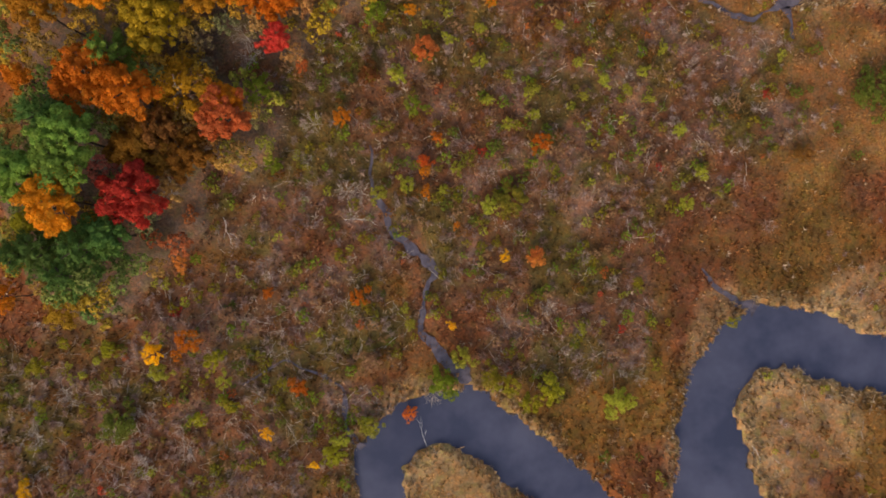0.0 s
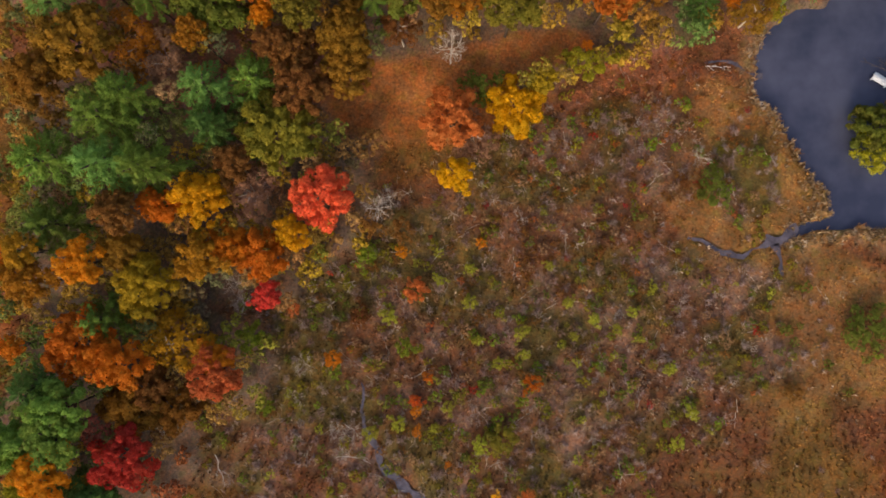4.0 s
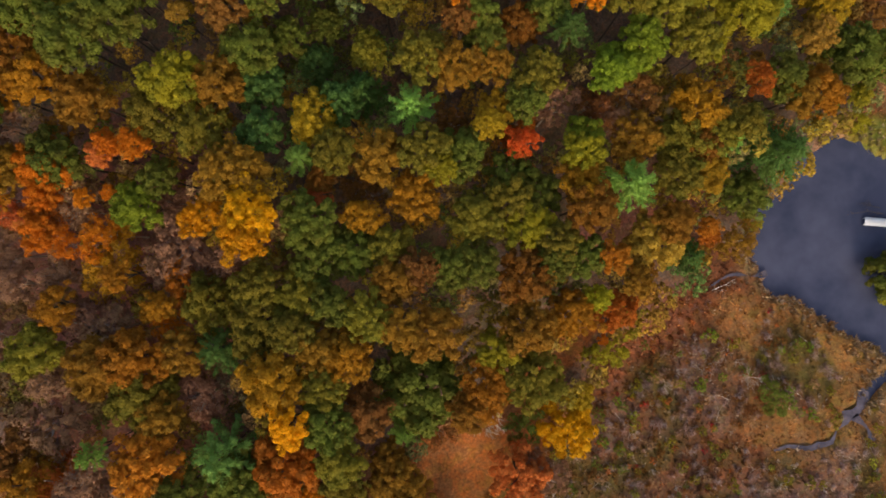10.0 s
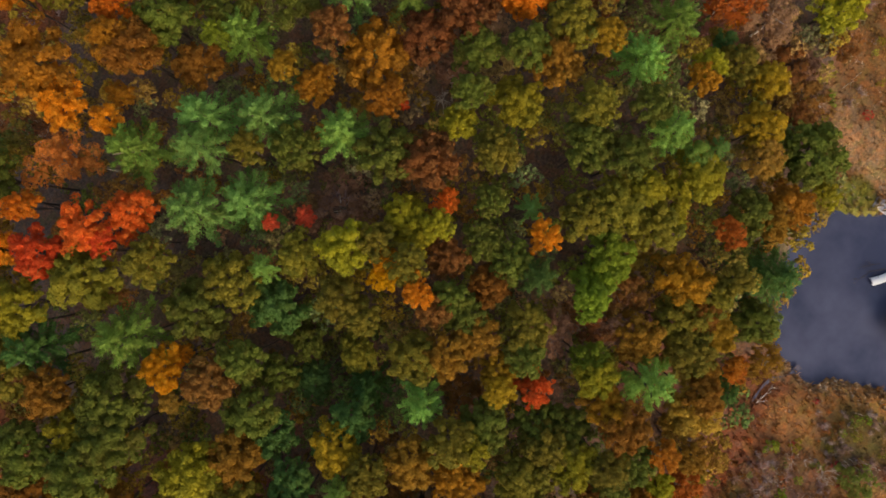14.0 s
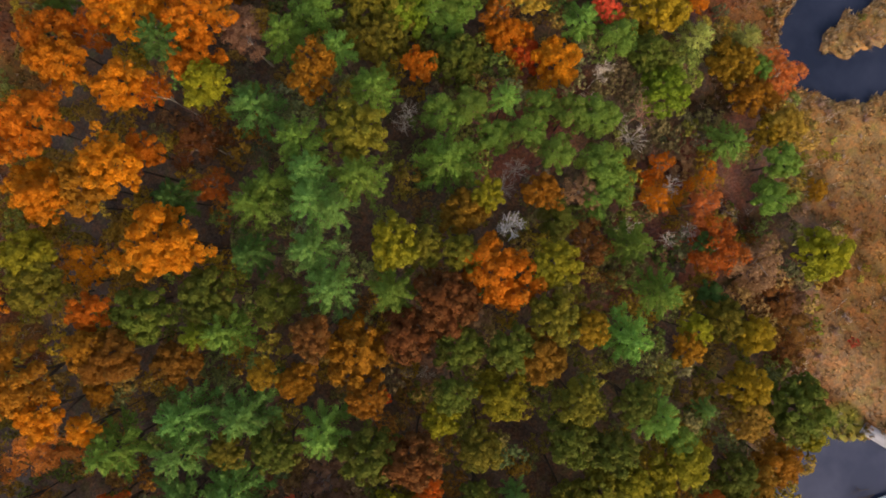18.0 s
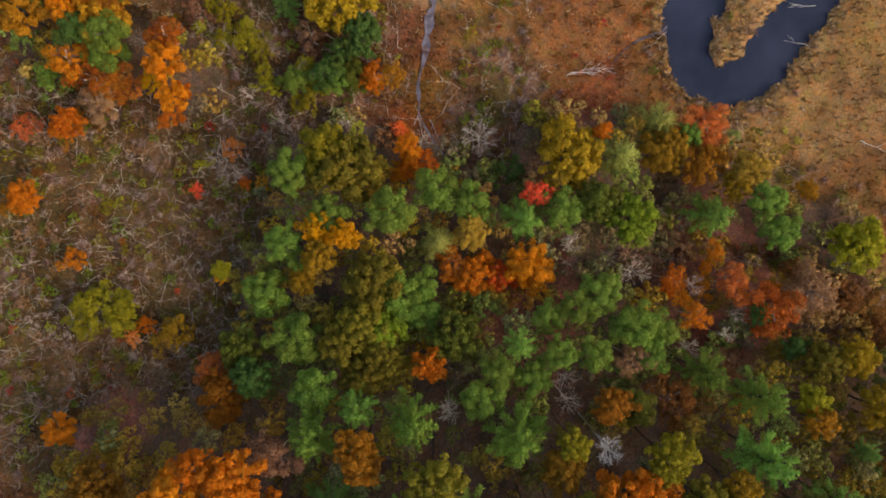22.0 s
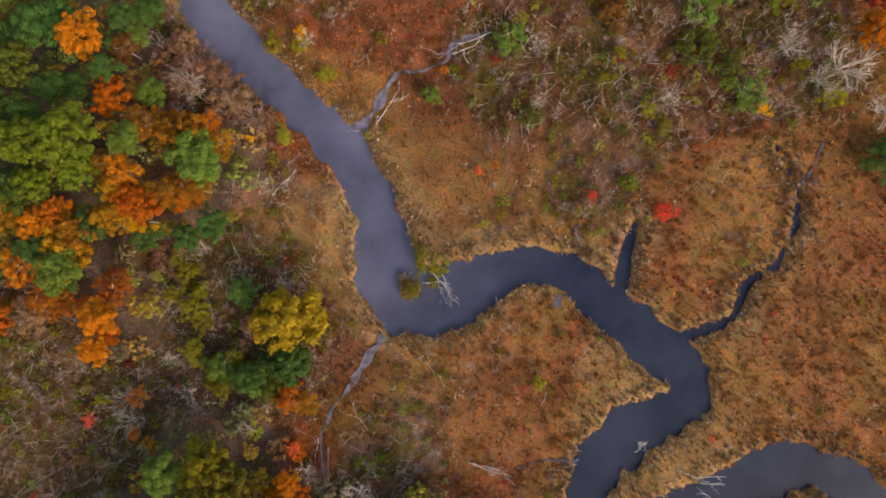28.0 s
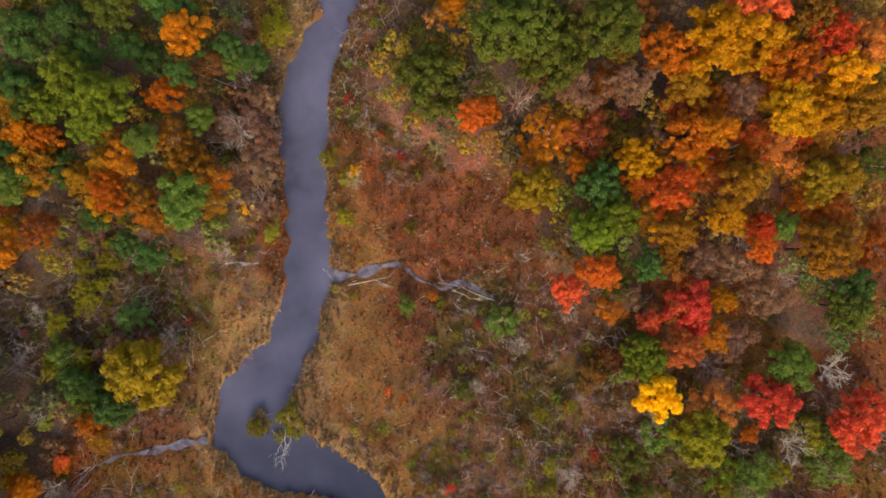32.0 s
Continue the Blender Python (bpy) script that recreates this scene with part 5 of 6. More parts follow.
# ---- ground: one sheet to the horizon, with the stream bed sunk into it ----
STEP = 0.85
gx = np.concatenate([X0 - np.geomspace(4, 1800, 16)[::-1], np.arange(X0, X1, STEP), X1 + np.geomspace(4, 1800, 16)])
gy = np.concatenate([Y0 - np.geomspace(4, 1800, 16)[::-1], np.arange(Y0, Y1, STEP), Y1 + np.geomspace(4, 1800, 16)])
GX, GY = np.meshgrid(gx, gy, indexing="ij")
SHORE, WOOD = shore_distance(GX, GY), wooded(GX, GY)
GZ = 0.22 * (lattice_noise(GX, GY, 3.0, 41) - 0.4) + 0.08 * (lattice_noise(GX, GY, 1.1, 42) - 0.5) + 0.7 * WOOD
GZ = np.where(SHORE < 6, GZ * smooth(-0.5, 2.0, SHORE) + 0.05, GZ)
GZ = GZ - 1.6 * smooth(0.35, -0.55, SHORE)
BROOK = creek_distance(GX, GY)
GZ = np.where((BROOK < 2.5) & (SHORE > 0.4), GZ * smooth(0.2, 2.2, BROOK) - 0.35 * smooth(0.25, -0.3, BROOK), GZ)
nx, ny = GX.shape
ids = np.arange(nx * ny).reshape(nx, ny)
quads = np.stack([ids[:-1, :-1], ids[1:, :-1], ids[1:, 1:], ids[:-1, 1:]], -1).reshape(-1, 4)
colour = cover_colour(GX, GY, SHORE, WOOD) * 0.90
ground = new("ground", make_mesh("ground", np.stack([GX, GY, GZ], -1).reshape(-1, 3), quads, colour.reshape(-1, 3)))
ground.data.materials.append(SOIL)
ground.data.polygons.foreach_set("use_smooth", np.ones(len(quads), bool))
tagged(ground, "rust-brown autumn marsh and leaf-strewn woodland floor", "ground", kind="structure")

WATER_LEVEL = -0.45
wv = np.array([[X0, Y0, WATER_LEVEL], [X1, Y0, WATER_LEVEL], [X1, Y1, WATER_LEVEL], [X0, Y1, WATER_LEVEL]])
water = new("water", make_mesh("water", wv, np.array([[0, 1, 2, 3]])))
water.data.materials.append(WATER)
tagged(water, "dark blue-grey slow stream winding through the marsh", "water", kind="structure")


def creek(line):
    """A narrow brook: a strip of shallow water along its middle line, lying in the sunken bed."""
    fine = []
    for (ax, ay, aw), (bx, by, bw) in zip(line, line[1:]):
        n = max(2, int(math.hypot(bx - ax, by - ay) / 0.8))
        fine += [(ax + (bx - ax) * k / n, ay + (by - ay) * k / n, aw + (bw - aw) * k / n) for k in range(n)]
    fine = np.array(fine + [line[-1]])
    fine[1:-1, :2] = (fine[:-2, :2] + 2 * fine[1:-1, :2] + fine[2:, :2]) / 4
    fine[:, :2] += 0.5 * np.stack([lattice_noise(fine[:, 0], fine[:, 1], 2.2, 14), lattice_noise(fine[:, 0], fine[:, 1], 2.2, 15)], 1) - 0.25
    way = unit(np.gradient(fine[:, :2], axis=0))
    side = np.stack([-way[:, 1], way[:, 0]], 1)
    wl = (fine[:, 2] * np.clip(2.3 * lattice_noise(fine[:, 0], fine[:, 1], 1.5, 16) - 0.25, 0.04, 1.7))[:, None]
    wr = (fine[:, 2] * np.clip(2.3 * lattice_noise(fine[:, 0], fine[:, 1], 1.5, 17) - 0.25, 0.04, 1.7))[:, None]
    z = np.full((len(fine), 1), 0.03)
    v = np.stack([np.c_[fine[:, :2] + side * wl, z], np.c_[fine[:, :2] - side * wr, z]], 1).reshape(-1, 3)
    i = np.arange(len(fine) - 1)[:, None] * 2
    ob = new("creek", make_mesh("creek", v, i + np.array([[0, 1, 3, 2]])))
    ob.data.materials.append(BROOK_WATER)
    tagged(ob, "narrow pale grey creek winding through the marsh grass", "creek", kind="structure")


for line in CREEKS:
    creek(line)


def height_at(x, y):
    i = np.clip(((np.asarray(x) - X0) / STEP).astype(int) + 16, 0, nx - 1)
    j = np.clip(((np.asarray(y) - Y0) / STEP).astype(int) + 16, 0, ny - 1)
    return GZ[i, j]


# ---- tree parts, built once each with a crown radius or a height of 1 ----
def leaf_tris(rng, centre, normal, length, width, along=None):
    """Small pointed leaf sprays: one three-cornered face at each centre, facing its normal."""
    n = unit(normal)
    a = along if along is not None else rng.normal(size=n.shape)
    a = unit(a - (a * n).sum(1, keepdims=True) * n)
    b = np.cross(n, a)
    le, wi = np.reshape(length, (-1, 1)), np.reshape(width, (-1, 1))
    v = np.stack([centre - a * le * 0.6 - b * wi, centre - a * le * 0.6 + b * wi, centre + a * le * 1.1 - n * le * 0.3], 1)
    return v.reshape(-1, 3), np.arange(3 * len(centre)).reshape(-1, 3)


def lobed_crown(seed, lobes, sprays, size, lobe_size=0.2, flat=0.85, low=0.12, ragged=0.12):
    """A broad-leaved crown: many small rounded boughs over an uneven dome, each covered with sprays of leaves."""
    rng = np.random.default_rng(seed)
    n = np.arange(lobes) + 0.5
    tilt = np.arccos(1 - n / lobes * (1.0 + low))
    turn = n * 2.39996 + rng.random() * 6.28 + rng.normal(0, 0.2, lobes)
    wave = 1 + ragged * (np.sin(turn * 2 + rng.random() * 6) + 0.8 * np.sin(turn * 3 + rng.random() * 6) + 0.6 * np.sin(turn * 5 + rng.random() * 6)) * np.sin(tilt)
    reach = (1 - lobe_size * 0.9) * (1 + rng.normal(0, 0.095, lobes)) * wave
    mid = np.stack([np.sin(tilt) * np.cos(turn) * reach, np.sin(tilt) * np.sin(turn) * reach, np.cos(tilt) * flat * reach - 0.1], 1)
    size_of = lobe_size * np.clip(1 + rng.normal(0, 0.34, lobes), 0.45, 1.8)
    which = rng.choice(lobes, sprays, p=size_of**2 / (size_of**2).sum())
    way = unit(rng.normal(size=(sprays, 3)) + [0, 0, 0.35] + 0.6 * unit(mid[which] + [0, 0, 0.25]))
    far = size_of[which] * (0.74 + 0.34 * rng.random(sprays))
    centre = mid[which] + way * far[:, None]
    facing = unit(way + 0.42 * rng.normal(size=way.shape) + [0, 0, 0.2])
    le = size * (0.7 + 0.6 * rng.random(sprays))
    inner = sprays // 14
    pick = rng.integers(0, lobes, inner)
    heart = mid[pick] * rng.uniform(0.55, 0.95, (inner, 1)) + rng.normal(0, 0.05, (inner, 3)) - [0, 0, 0.06]
    deep = leaf_tris(rng, heart, [0, 0, 1.0] + 0.4 * rng.normal(size=(inner, 3)), np.full(inner, 0.15), np.full(inner, 0.12))
    return joined(leaf_tris(rng, centre, facing, le, le * 0.72), deep)


def pine_crown(seed, whorls, arms, tufts, length=0.075, width=0.020, droop=0.10, cone=0.8):
    """A needle crown: whorls of spreading plumes, each set with many short tufts of needles."""
    rng = np.random.default_rng(seed)
    centre, along, facing, le = [], [], [], []
    p0, p1 = [], []
    for w in range(whorls):
        k = w / (whorls - 1)
        count = max(4, int(round(arms * (1 - 0.45 * k))))
        for a in range(count):
            turn = (a + 0.5 * (w % 2)) * 6.283 / count + w * 0.7 + rng.normal(0, 0.20)
            reach = (1.0 - k) ** cone * (0.78 + 0.42 * rng.random()) + 0.10
            base = np.array([0, 0, -0.9 + 1.8 * k])
            d = np.array([math.cos(turn), math.sin(turn), 0])
            across = np.array([-d[1], d[0], 0])
            rise = reach * (0.18 + 0.5 * k) - droop * reach * reach
            p0.append(base), p1.append(base + d * reach + [0, 0, rise])
            many = max(6, int(tufts * (0.25 + 0.75 * reach)))
            s = 0.22 + 0.80 * rng.random(many) ** 0.75
            spread = rng.normal(0, 1, many) * (0.025 + 0.060 * np.sin(np.clip(s, 0, 1) * 2.8) * reach)
            at = base + np.outer(s * reach, d) + np.outer(spread, across)
            at[:, 2] += rise * s**1.5 + rng.normal(0, 0.03, many) - 0.5 * np.abs(spread)
            centre.append(at)
            along.append(d + np.outer(spread * 5.0, across) + np.c_[np.zeros((many, 2)), 0.35 + rng.normal(0, 0.3, many)] + 0.25 * rng.normal(size=(many, 3)))
            facing.append(np.array([0, 0, 1.0]) + 0.35 * d + 0.45 * rng.normal(size=(many, 3)))
            le.append(length * (0.65 + 0.7 * rng.random(many)))
    le = np.concatenate(le)
    needles = leaf_tris(rng, np.concatenate(centre), np.concatenate(facing), le, le * width / length, np.concatenate(along))
    return joined(needles, spikes(p0, p1, np.full(len(p0), 0.016)))


def branching(seed, limbs, spread=0.8, thick=0.05, levels=3, rise=0.9, forks=3):
    """Bare limbs that fork into twigs, within a radius of about 1 and from z = 0 upward."""
    rng = np.random.default_rng(seed)
    p0, p1, r0, r1 = [], [], [], []

    def grow(at, way, length, r, level):
        bendy = unit(way + 0.18 * rng.normal(size=3))
        middle, end = at + way * length * 0.5, at + way * length * 0.5 + bendy * length * 0.5
        for a, b, ra, rb in ((at, middle, r, r * 0.8), (middle, end, r * 0.8, r * 0.55)):
            p0.append(a), p1.append(b), r0.append(ra), r1.append(rb)
        if level:
            for k in range(forks):
                s = 0.45 + 0.5 * (k + rng.random()) / forks
                grow(at + (end - at) * s, unit(bendy + 0.62 * rng.normal(size=3) + [0, 0, 0.12]), length * 0.55, r * 0.5, level - 1)

    for k in range(limbs):
        turn = k * 6.283 / limbs + rng.normal(0, 0.3)
        out = spread * (0.55 + 0.5 * rng.random())
        grow(np.array([0, 0, 0.25 * rng.random()]), unit(np.array([math.cos(turn) * out, math.sin(turn) * out, rise])), 0.72, thick, levels - 1)
    return sticks(p0, p1, r0, r1)


def trunk_shape(seed, limbs=5):
    """A tapered trunk of height 1 with rising limbs in its upper third; radius in the scale of the crown."""
    rng = np.random.default_rng(seed)
    p0, p1, r0, r1 = [], [], [], []
    last, r = np.zeros(3), 0.085
    for k in range(1, 6):
        here = np.array([rng.normal(0, 0.03), rng.normal(0, 0.03), k * 0.18])
        p0.append(last), p1.append(here), r0.append(r), r1.append(r * 0.82)
        last, r = here, r * 0.82
    for k in range(limbs):
        turn = k * 6.283 / limbs + rng.random()
        z = 0.55 + 0.06 * k
        p0.append(np.array([0, 0, z])), p1.append(np.array([0.5 * math.cos(turn), 0.5 * math.sin(turn), z + 0.2]))
        r0.append(0.04), r1.append(0.012)
    return sticks(p0, p1, r0, r1)


CROWNS = {
    "oak": [make_mesh("crown", *lobed_crown(s, 66, 3400, 0.054, 0.145, 0.95, 0.14, 0.08)) for s in range(100, 108)],
    "maple": [make_mesh("crown", *lobed_crown(s, 54, 3000, 0.054, 0.155, 0.95, 0.15, 0.14)) for s in range(110, 116)],
    "round_maple": [make_mesh("crown", *lobed_crown(s, 60, 3200, 0.050, 0.15, 0.9, 0.1, 0.03)) for s in range(120, 122)],
    "thin_tree": [make_mesh("crown", *lobed_crown(s, 30, 1800, 0.046, 0.20, 0.85, 0.15, 0.2)) for s in range(125, 128)],
    "shrub": [make_mesh("crown", *lobed_crown(s, 22, 950, 0.066, 0.21, 0.8, 0.12, 0.26)) for s in range(130, 136)],
    "pine": [make_mesh("crown", *pine_crown(s, 7, 8, 120)) for s in range(140, 146)],
    "spruce": [make_mesh("crown", *pine_crown(s, 12, 12, 52, 0.060, 0.018, 0.30, 0.9)) for s in range(150, 152)],
    "larch": [make_mesh("crown", *pine_crown(s, 9, 11, 55, 0.070, 0.014, 0.25, 0.85)) for s in range(155, 157)],
    "round_pine": [make_mesh("crown", *lobed_crown(s, 20, 3000, 0.050, 0.26, 0.8, 0.12, 0.14)) for s in range(160, 165)],
}
TRUNKS = [make_mesh("trunk", *trunk_shape(s)) for s in range(170, 174)]
BARE = [make_mesh("bare_crown", *branching(s, 9, 0.95, 0.017, 3, 0.75, 5)) for s in range(180, 185)]
SNAG = [make_mesh("bare_crown", *branching(s, 12, 1.0, 0.026, 3, 0.6, 6)) for s in range(190, 192)]
BARE_LOW = [make_mesh("bare_crown", *branching(s, 14, 1.0, 0.009, 3, 0.6, 4)) for s in range(186, 190)]
STEMS = [make_mesh("stem", *branching(s, 5, 0.7, 0.03, 2, 0.8, 2)) for s in range(195, 197)]
for key, meshes in list(CROWNS.items()):
    for me in meshes:
        me.materials.append(None)
for me in TRUNKS + BARE + BARE_LOW + SNAG + STEMS:
    me.materials.append(None)

NAMES = {"oak": "oak_tree", "maple": "maple_tree", "round_maple": "young_maple_tree", "thin_tree": "half_bare_tree", "shrub": "shrub", "pine": "white_pine_tree",
         "spruce": "spruce_tree", "larch": "larch_tree", "round_pine": "pitch_pine_tree", "bare": "bare_tree", "snag": "dead_tree"}


def piece(name, me, material, parent, at, scale, turn=0.0):
    ob = new(name, me)
    ob.parent = parent
    ob.location, ob.scale, ob.rotation_euler = at, scale, (0, 0, turn)
    ob.material_slots[0].link = "OBJECT"
    ob.material_slots[0].material = material
    return ob


def tree(n, species, colour, x, y, r, h):
    words = PALETTE[colour][0] if colour in PALETTE else {"gy": "grey", "mv": "mauve", "pa": "pale", "sa": "salmon-tinged", "wh": "bleached"}.get(colour, "grey")
    where = "in the woods" if h > 12 else "at the edge of the marsh" if h > 5.5 else "in the marsh"
    low = h <= 5.5
    base = new("bare_shrub" if species == "bare" and low else NAMES[species])
    base.location = (x, y, float(height_at(x, y)) - 0.05)
    turn = (n * 2.39996) % 6.283
    if species in ("bare", "snag"):
        wood = {"wh": WHITE_BARK, "pa": PALE_TWIGS, "sa": SALMON_BARK, "mv": MAUVE_BARK, "cr": MAUVE_BARK}.get(colour, GREY_BARK)
        me = SNAG[n % 2] if species == "snag" else BARE_LOW[n % 4] if low else BARE[n % 5]
        if low and wood is GREY_BARK:
            wood = HAZE_BARK
        top = min(h * 0.95, r * 1.25)
        if h - top > 0.8:
            piece("trunk", TRUNKS[n % 4], wood, base, (0, 0, 0), (r * 0.6, r * 0.6, (h - top) / 0.88), turn)
        piece("bare_crown", me, wood, base, (0, 0, h - top), (r, r, top), turn)
        tagged(base, f"leafless {words} {'shrub' if low else 'tree'} {where}", "shrub" if low else "tree", "bare trees and shrubs")
        return base
    me = CROWNS[species][n % len(CROWNS[species])]
    deep = min(r * (1.0 if species not in ("pine", "spruce", "larch") else 1.25), h * 0.55)
    if low:
        piece("stem", STEMS[n % 2], BARK, base, (0, 0, 0), (r * 0.6, r * 0.6, h * 0.7), turn)
    else:
        piece("trunk", TRUNKS[n % 4], GREY_BARK if species == "thin_tree" else BARK, base, (0, 0, 0), (min(r, 3.2) * 0.9, min(r, 3.2) * 0.9, h * 0.97), turn)
        if species == "thin_tree":
            piece("bare_crown", BARE[n % 5], MAUVE_BARK if colour == "mv" else SALMON_BARK, base, (0, 0, h - deep * 1.3), (r * 0.95, r * 0.95, deep), turn)
    piece("crown", me, LEAVES[colour], base, (0, 0, h - deep * 0.9), (r * 1.15, r * 1.15, deep), turn)
    kind = NAMES[species].replace("_", " ")
    tagged(base, f"{words} {kind} standing {where}", "shrub" if low else "tree", "shrubs of the marsh" if low else "trees of the woods")
    return base


for n, (species, colour, x, y, r, h) in enumerate(TREES):
    tree(n, species, colour, x, y, r, h)

# ---- undergrowth: low crowns that fill the gaps between the tall trees ----
cand = np.c_[RNG.uniform(X0, X1, 26000), RNG.uniform(Y0, Y1, 26000)]
cand = cand[(wooded(cand[:, 0], cand[:, 1]) > 0.5) & (shore_distance(cand[:, 0], cand[:, 1]) > 2) & (cleared(cand[:, 0], cand[:, 1]) < 0.4)]
kept, spots = [], np.zeros((0, 2))
for x, y in cand:
    d = np.hypot(ALL[:, 0] - x, ALL[:, 1] - y)
    if (d < 0.80 * ALL[:, 2]).any() or (np.hypot(spots[:, 0] - x, spots[:, 1] - y) < 1.55).any():
        continue
    near = ALL[np.argsort(d)[:4]]
    spots = np.r_[spots, [[x, y]]]
    beside = TREES[int(np.argsort(d)[RNG.integers(5)])][1]
    kept.append((x, y, float(RNG.uniform(1.2, 2.3)), float(near[:, 3].mean() * RNG.uniform(0.42, 0.82)) + 0.5, beside))
for x, y in cand:
    d = np.hypot(ALL[:, 0] - x, ALL[:, 1] - y)
    if (d < 0.6 * ALL[:, 2]).any() or (np.hypot(spots[:, 0] - x, spots[:, 1] - y) < 1.25).any():
        continue
    spots = np.r_[spots, [[x, y]]]
    kept.append((x, y, float(RNG.uniform(0.7, 1.3)), float(RNG.uniform(1.2, 4.0)), TREES[int(np.argmin(d))][1]))
DULL = np.array([(0.12, 0.11, 0.018), (0.12, 0.095, 0.020), (0.12, 0.078, 0.024), (0.11, 0.085, 0.050), (0.075, 0.105, 0.026)])
pieces, tones = [], []
LOW_CROWNS = [lobed_crown(300 + k, 14, 330, 0.105, 0.27, 0.9) for k in range(9)] + [lobed_crown(320 + k, 7, 90, 0.18, 0.36, 0.7) for k in range(9)]
for n, (x, y, r, h, beside) in enumerate(kept):
    v, f = LOW_CROWNS[n % 9 + (9 if h < 4.01 else 0)]
    leaf = DULL[RNG.integers(5)] * 0.45 + np.minimum(PALETTE[beside][1] if beside in PALETTE else DULL[3], (0.30, 0.17, 0.06)) * 0.55
    k = n * 2.4
    v = np.stack([v[:, 0] * math.cos(k) - v[:, 1] * math.sin(k), v[:, 0] * math.sin(k) + v[:, 1] * math.cos(k), v[:, 2]], 1) * r + [x, y, h - r * 0.8]
    pieces.append((v, f)), tones.append(np.repeat(leaf[None] * 1.35, len(v), 0))
v, f = joined(*pieces)
under = new("undergrowth", make_mesh("undergrowth", v, f, np.concatenate(tones)))
under.data.materials.append(FOLIAGE)
tagged(under, "dull olive and brown undergrowth between the tall trees", "undergrowth", kind="stuff")

# ---- marsh sedge: tufts of dry blades ----
def scatter(count, keep):
    p = np.c_[RNG.uniform(X0 + 20, X1 - 15, count), RNG.uniform(Y0 + 18, Y1 - 15, count)]
    s, w = shore_distance(p[:, 0], p[:, 1]), wooded(p[:, 0], p[:, 1])
    ok = keep(p, s, w) & (creek_distance(p[:, 0], p[:, 1]) > -0.35 * RNG.random(len(p)))
    return p[ok], s[ok], w[ok]


p, s, w = scatter(150000, lambda p, s, w: (s > 0.05) & (w < 0.55 + 0.25 * RNG.random(len(p))) & (cleared(p[:, 0], p[:, 1]) < 0.3 + 0.6 * RNG.random(len(p))))
HUES = np.array([(1.16, 0.98, 0.85), (1.02, 1.10, 0.82), (0.84, 0.85, 0.92), (1.30, 1.32, 1.30)])
clump = (lattice_noise(p[:, 0], p[:, 1], 1.8, 51) * 4.0 + RNG.random(len(p)) * 2.2).astype(int) % 4
tone = cover_colour(p[:, 0], p[:, 1], s, w) * HUES[clump] * np.array([1.06, 1.0, 0.92])
calm = np.max([patch(p[:, 0], p[:, 1], *h, 120 + n) for n, h in enumerate(OCHRE + REEDS)], axis=0)
tone *= 1.1 + (RNG.uniform(0.62, 1.8, (len(p), 1)) - 1.1) * (1 - 0.6 * calm[:, None])
straw = RNG.random((len(p), 1)) < 0.03 + 0.06 * brushy(p[:, 0], p[:, 1])[:, None]
tone = np.where(straw, np.array([[0.38, 0.28, 0.19]]) * RNG.uniform(0.7, 1.3, (len(p), 1)), tone)
BLADES = 8
wide = np.repeat(RNG.uniform(0.22, 0.55, len(p)), BLADES)[:, None]
out = RNG.normal(size=(len(p) * BLADES, 2)) * 0.62
at = np.repeat(np.c_[p, height_at(p[:, 0], p[:, 1]) - 0.05], BLADES, 0) + np.c_[out * wide * 0.35, np.zeros(len(out))]
tall = np.repeat(np.where(s < 3, 0.78, 0.58) * (1 - 0.35 * calm) * RNG.uniform(0.6, 1.3, len(p)), BLADES)
tip = at + np.c_[out * wide, tall * np.clip(1.05 - 0.35 * (out**2).sum(1), 0.25, 1.05)]
side = np.c_[unit(np.c_[-out[:, 1], out[:, 0]]), np.zeros(len(at))] * 0.075
v = np.stack([at - side, at + side, tip], 1).reshape(-1, 3)
sedge = new("sedge", make_mesh("sedge", v, np.arange(len(v)).reshape(-1, 3), np.repeat(tone, BLADES * 3, 0)))
sedge.data.materials.append(GRASS)
tagged(sedge, "dry brown and tan sedge and reed tufts on the marsh", "grass", kind="stuff")

# ---- taller pale tussocks along the water's edge ----
p, s, w = scatter(420000, lambda p, s, w: (s > 0.15) & (s < 0.6 + 2.6 * RNG.random(len(p)) ** 2) & (w < 0.8))
tone = (cover_colour(p[:, 0], p[:, 1], s, w) * 0.35 + np.array([0.40, 0.290, 0.175]) * 0.65) * RNG.uniform(0.55, 1.45, (len(p), 1))
tone = np.where(RNG.random((len(p), 1)) < 0.05, np.array([[0.50, 0.41, 0.31]]), tone)
BLADES = 12
at = np.repeat(np.c_[p, np.maximum(height_at(p[:, 0], p[:, 1]), WATER_LEVEL - 0.1)], BLADES, 0)
out = RNG.normal(size=(len(at), 2)) * 0.24
tip = at + np.c_[out, 0.62 - 0.9 * (out**2).sum(1) + RNG.normal(0, 0.05, len(at))]
at = at + np.c_[out * 0.35, np.zeros(len(at))]
side = np.c_[unit(np.c_[-out[:, 1], out[:, 0]]), np.zeros(len(at))] * 0.065
v = np.stack([at - side, at + side, tip], 1).reshape(-1, 3)
fringe = new("bank_tussocks", make_mesh("bank_tussocks", v, np.arange(len(v)).reshape(-1, 3), np.repeat(tone, BLADES * 3, 0)))
fringe.data.materials.append(GRASS)
tagged(fringe, "pale tan grass tussocks fringing the banks of the stream", "grass", kind="stuff")

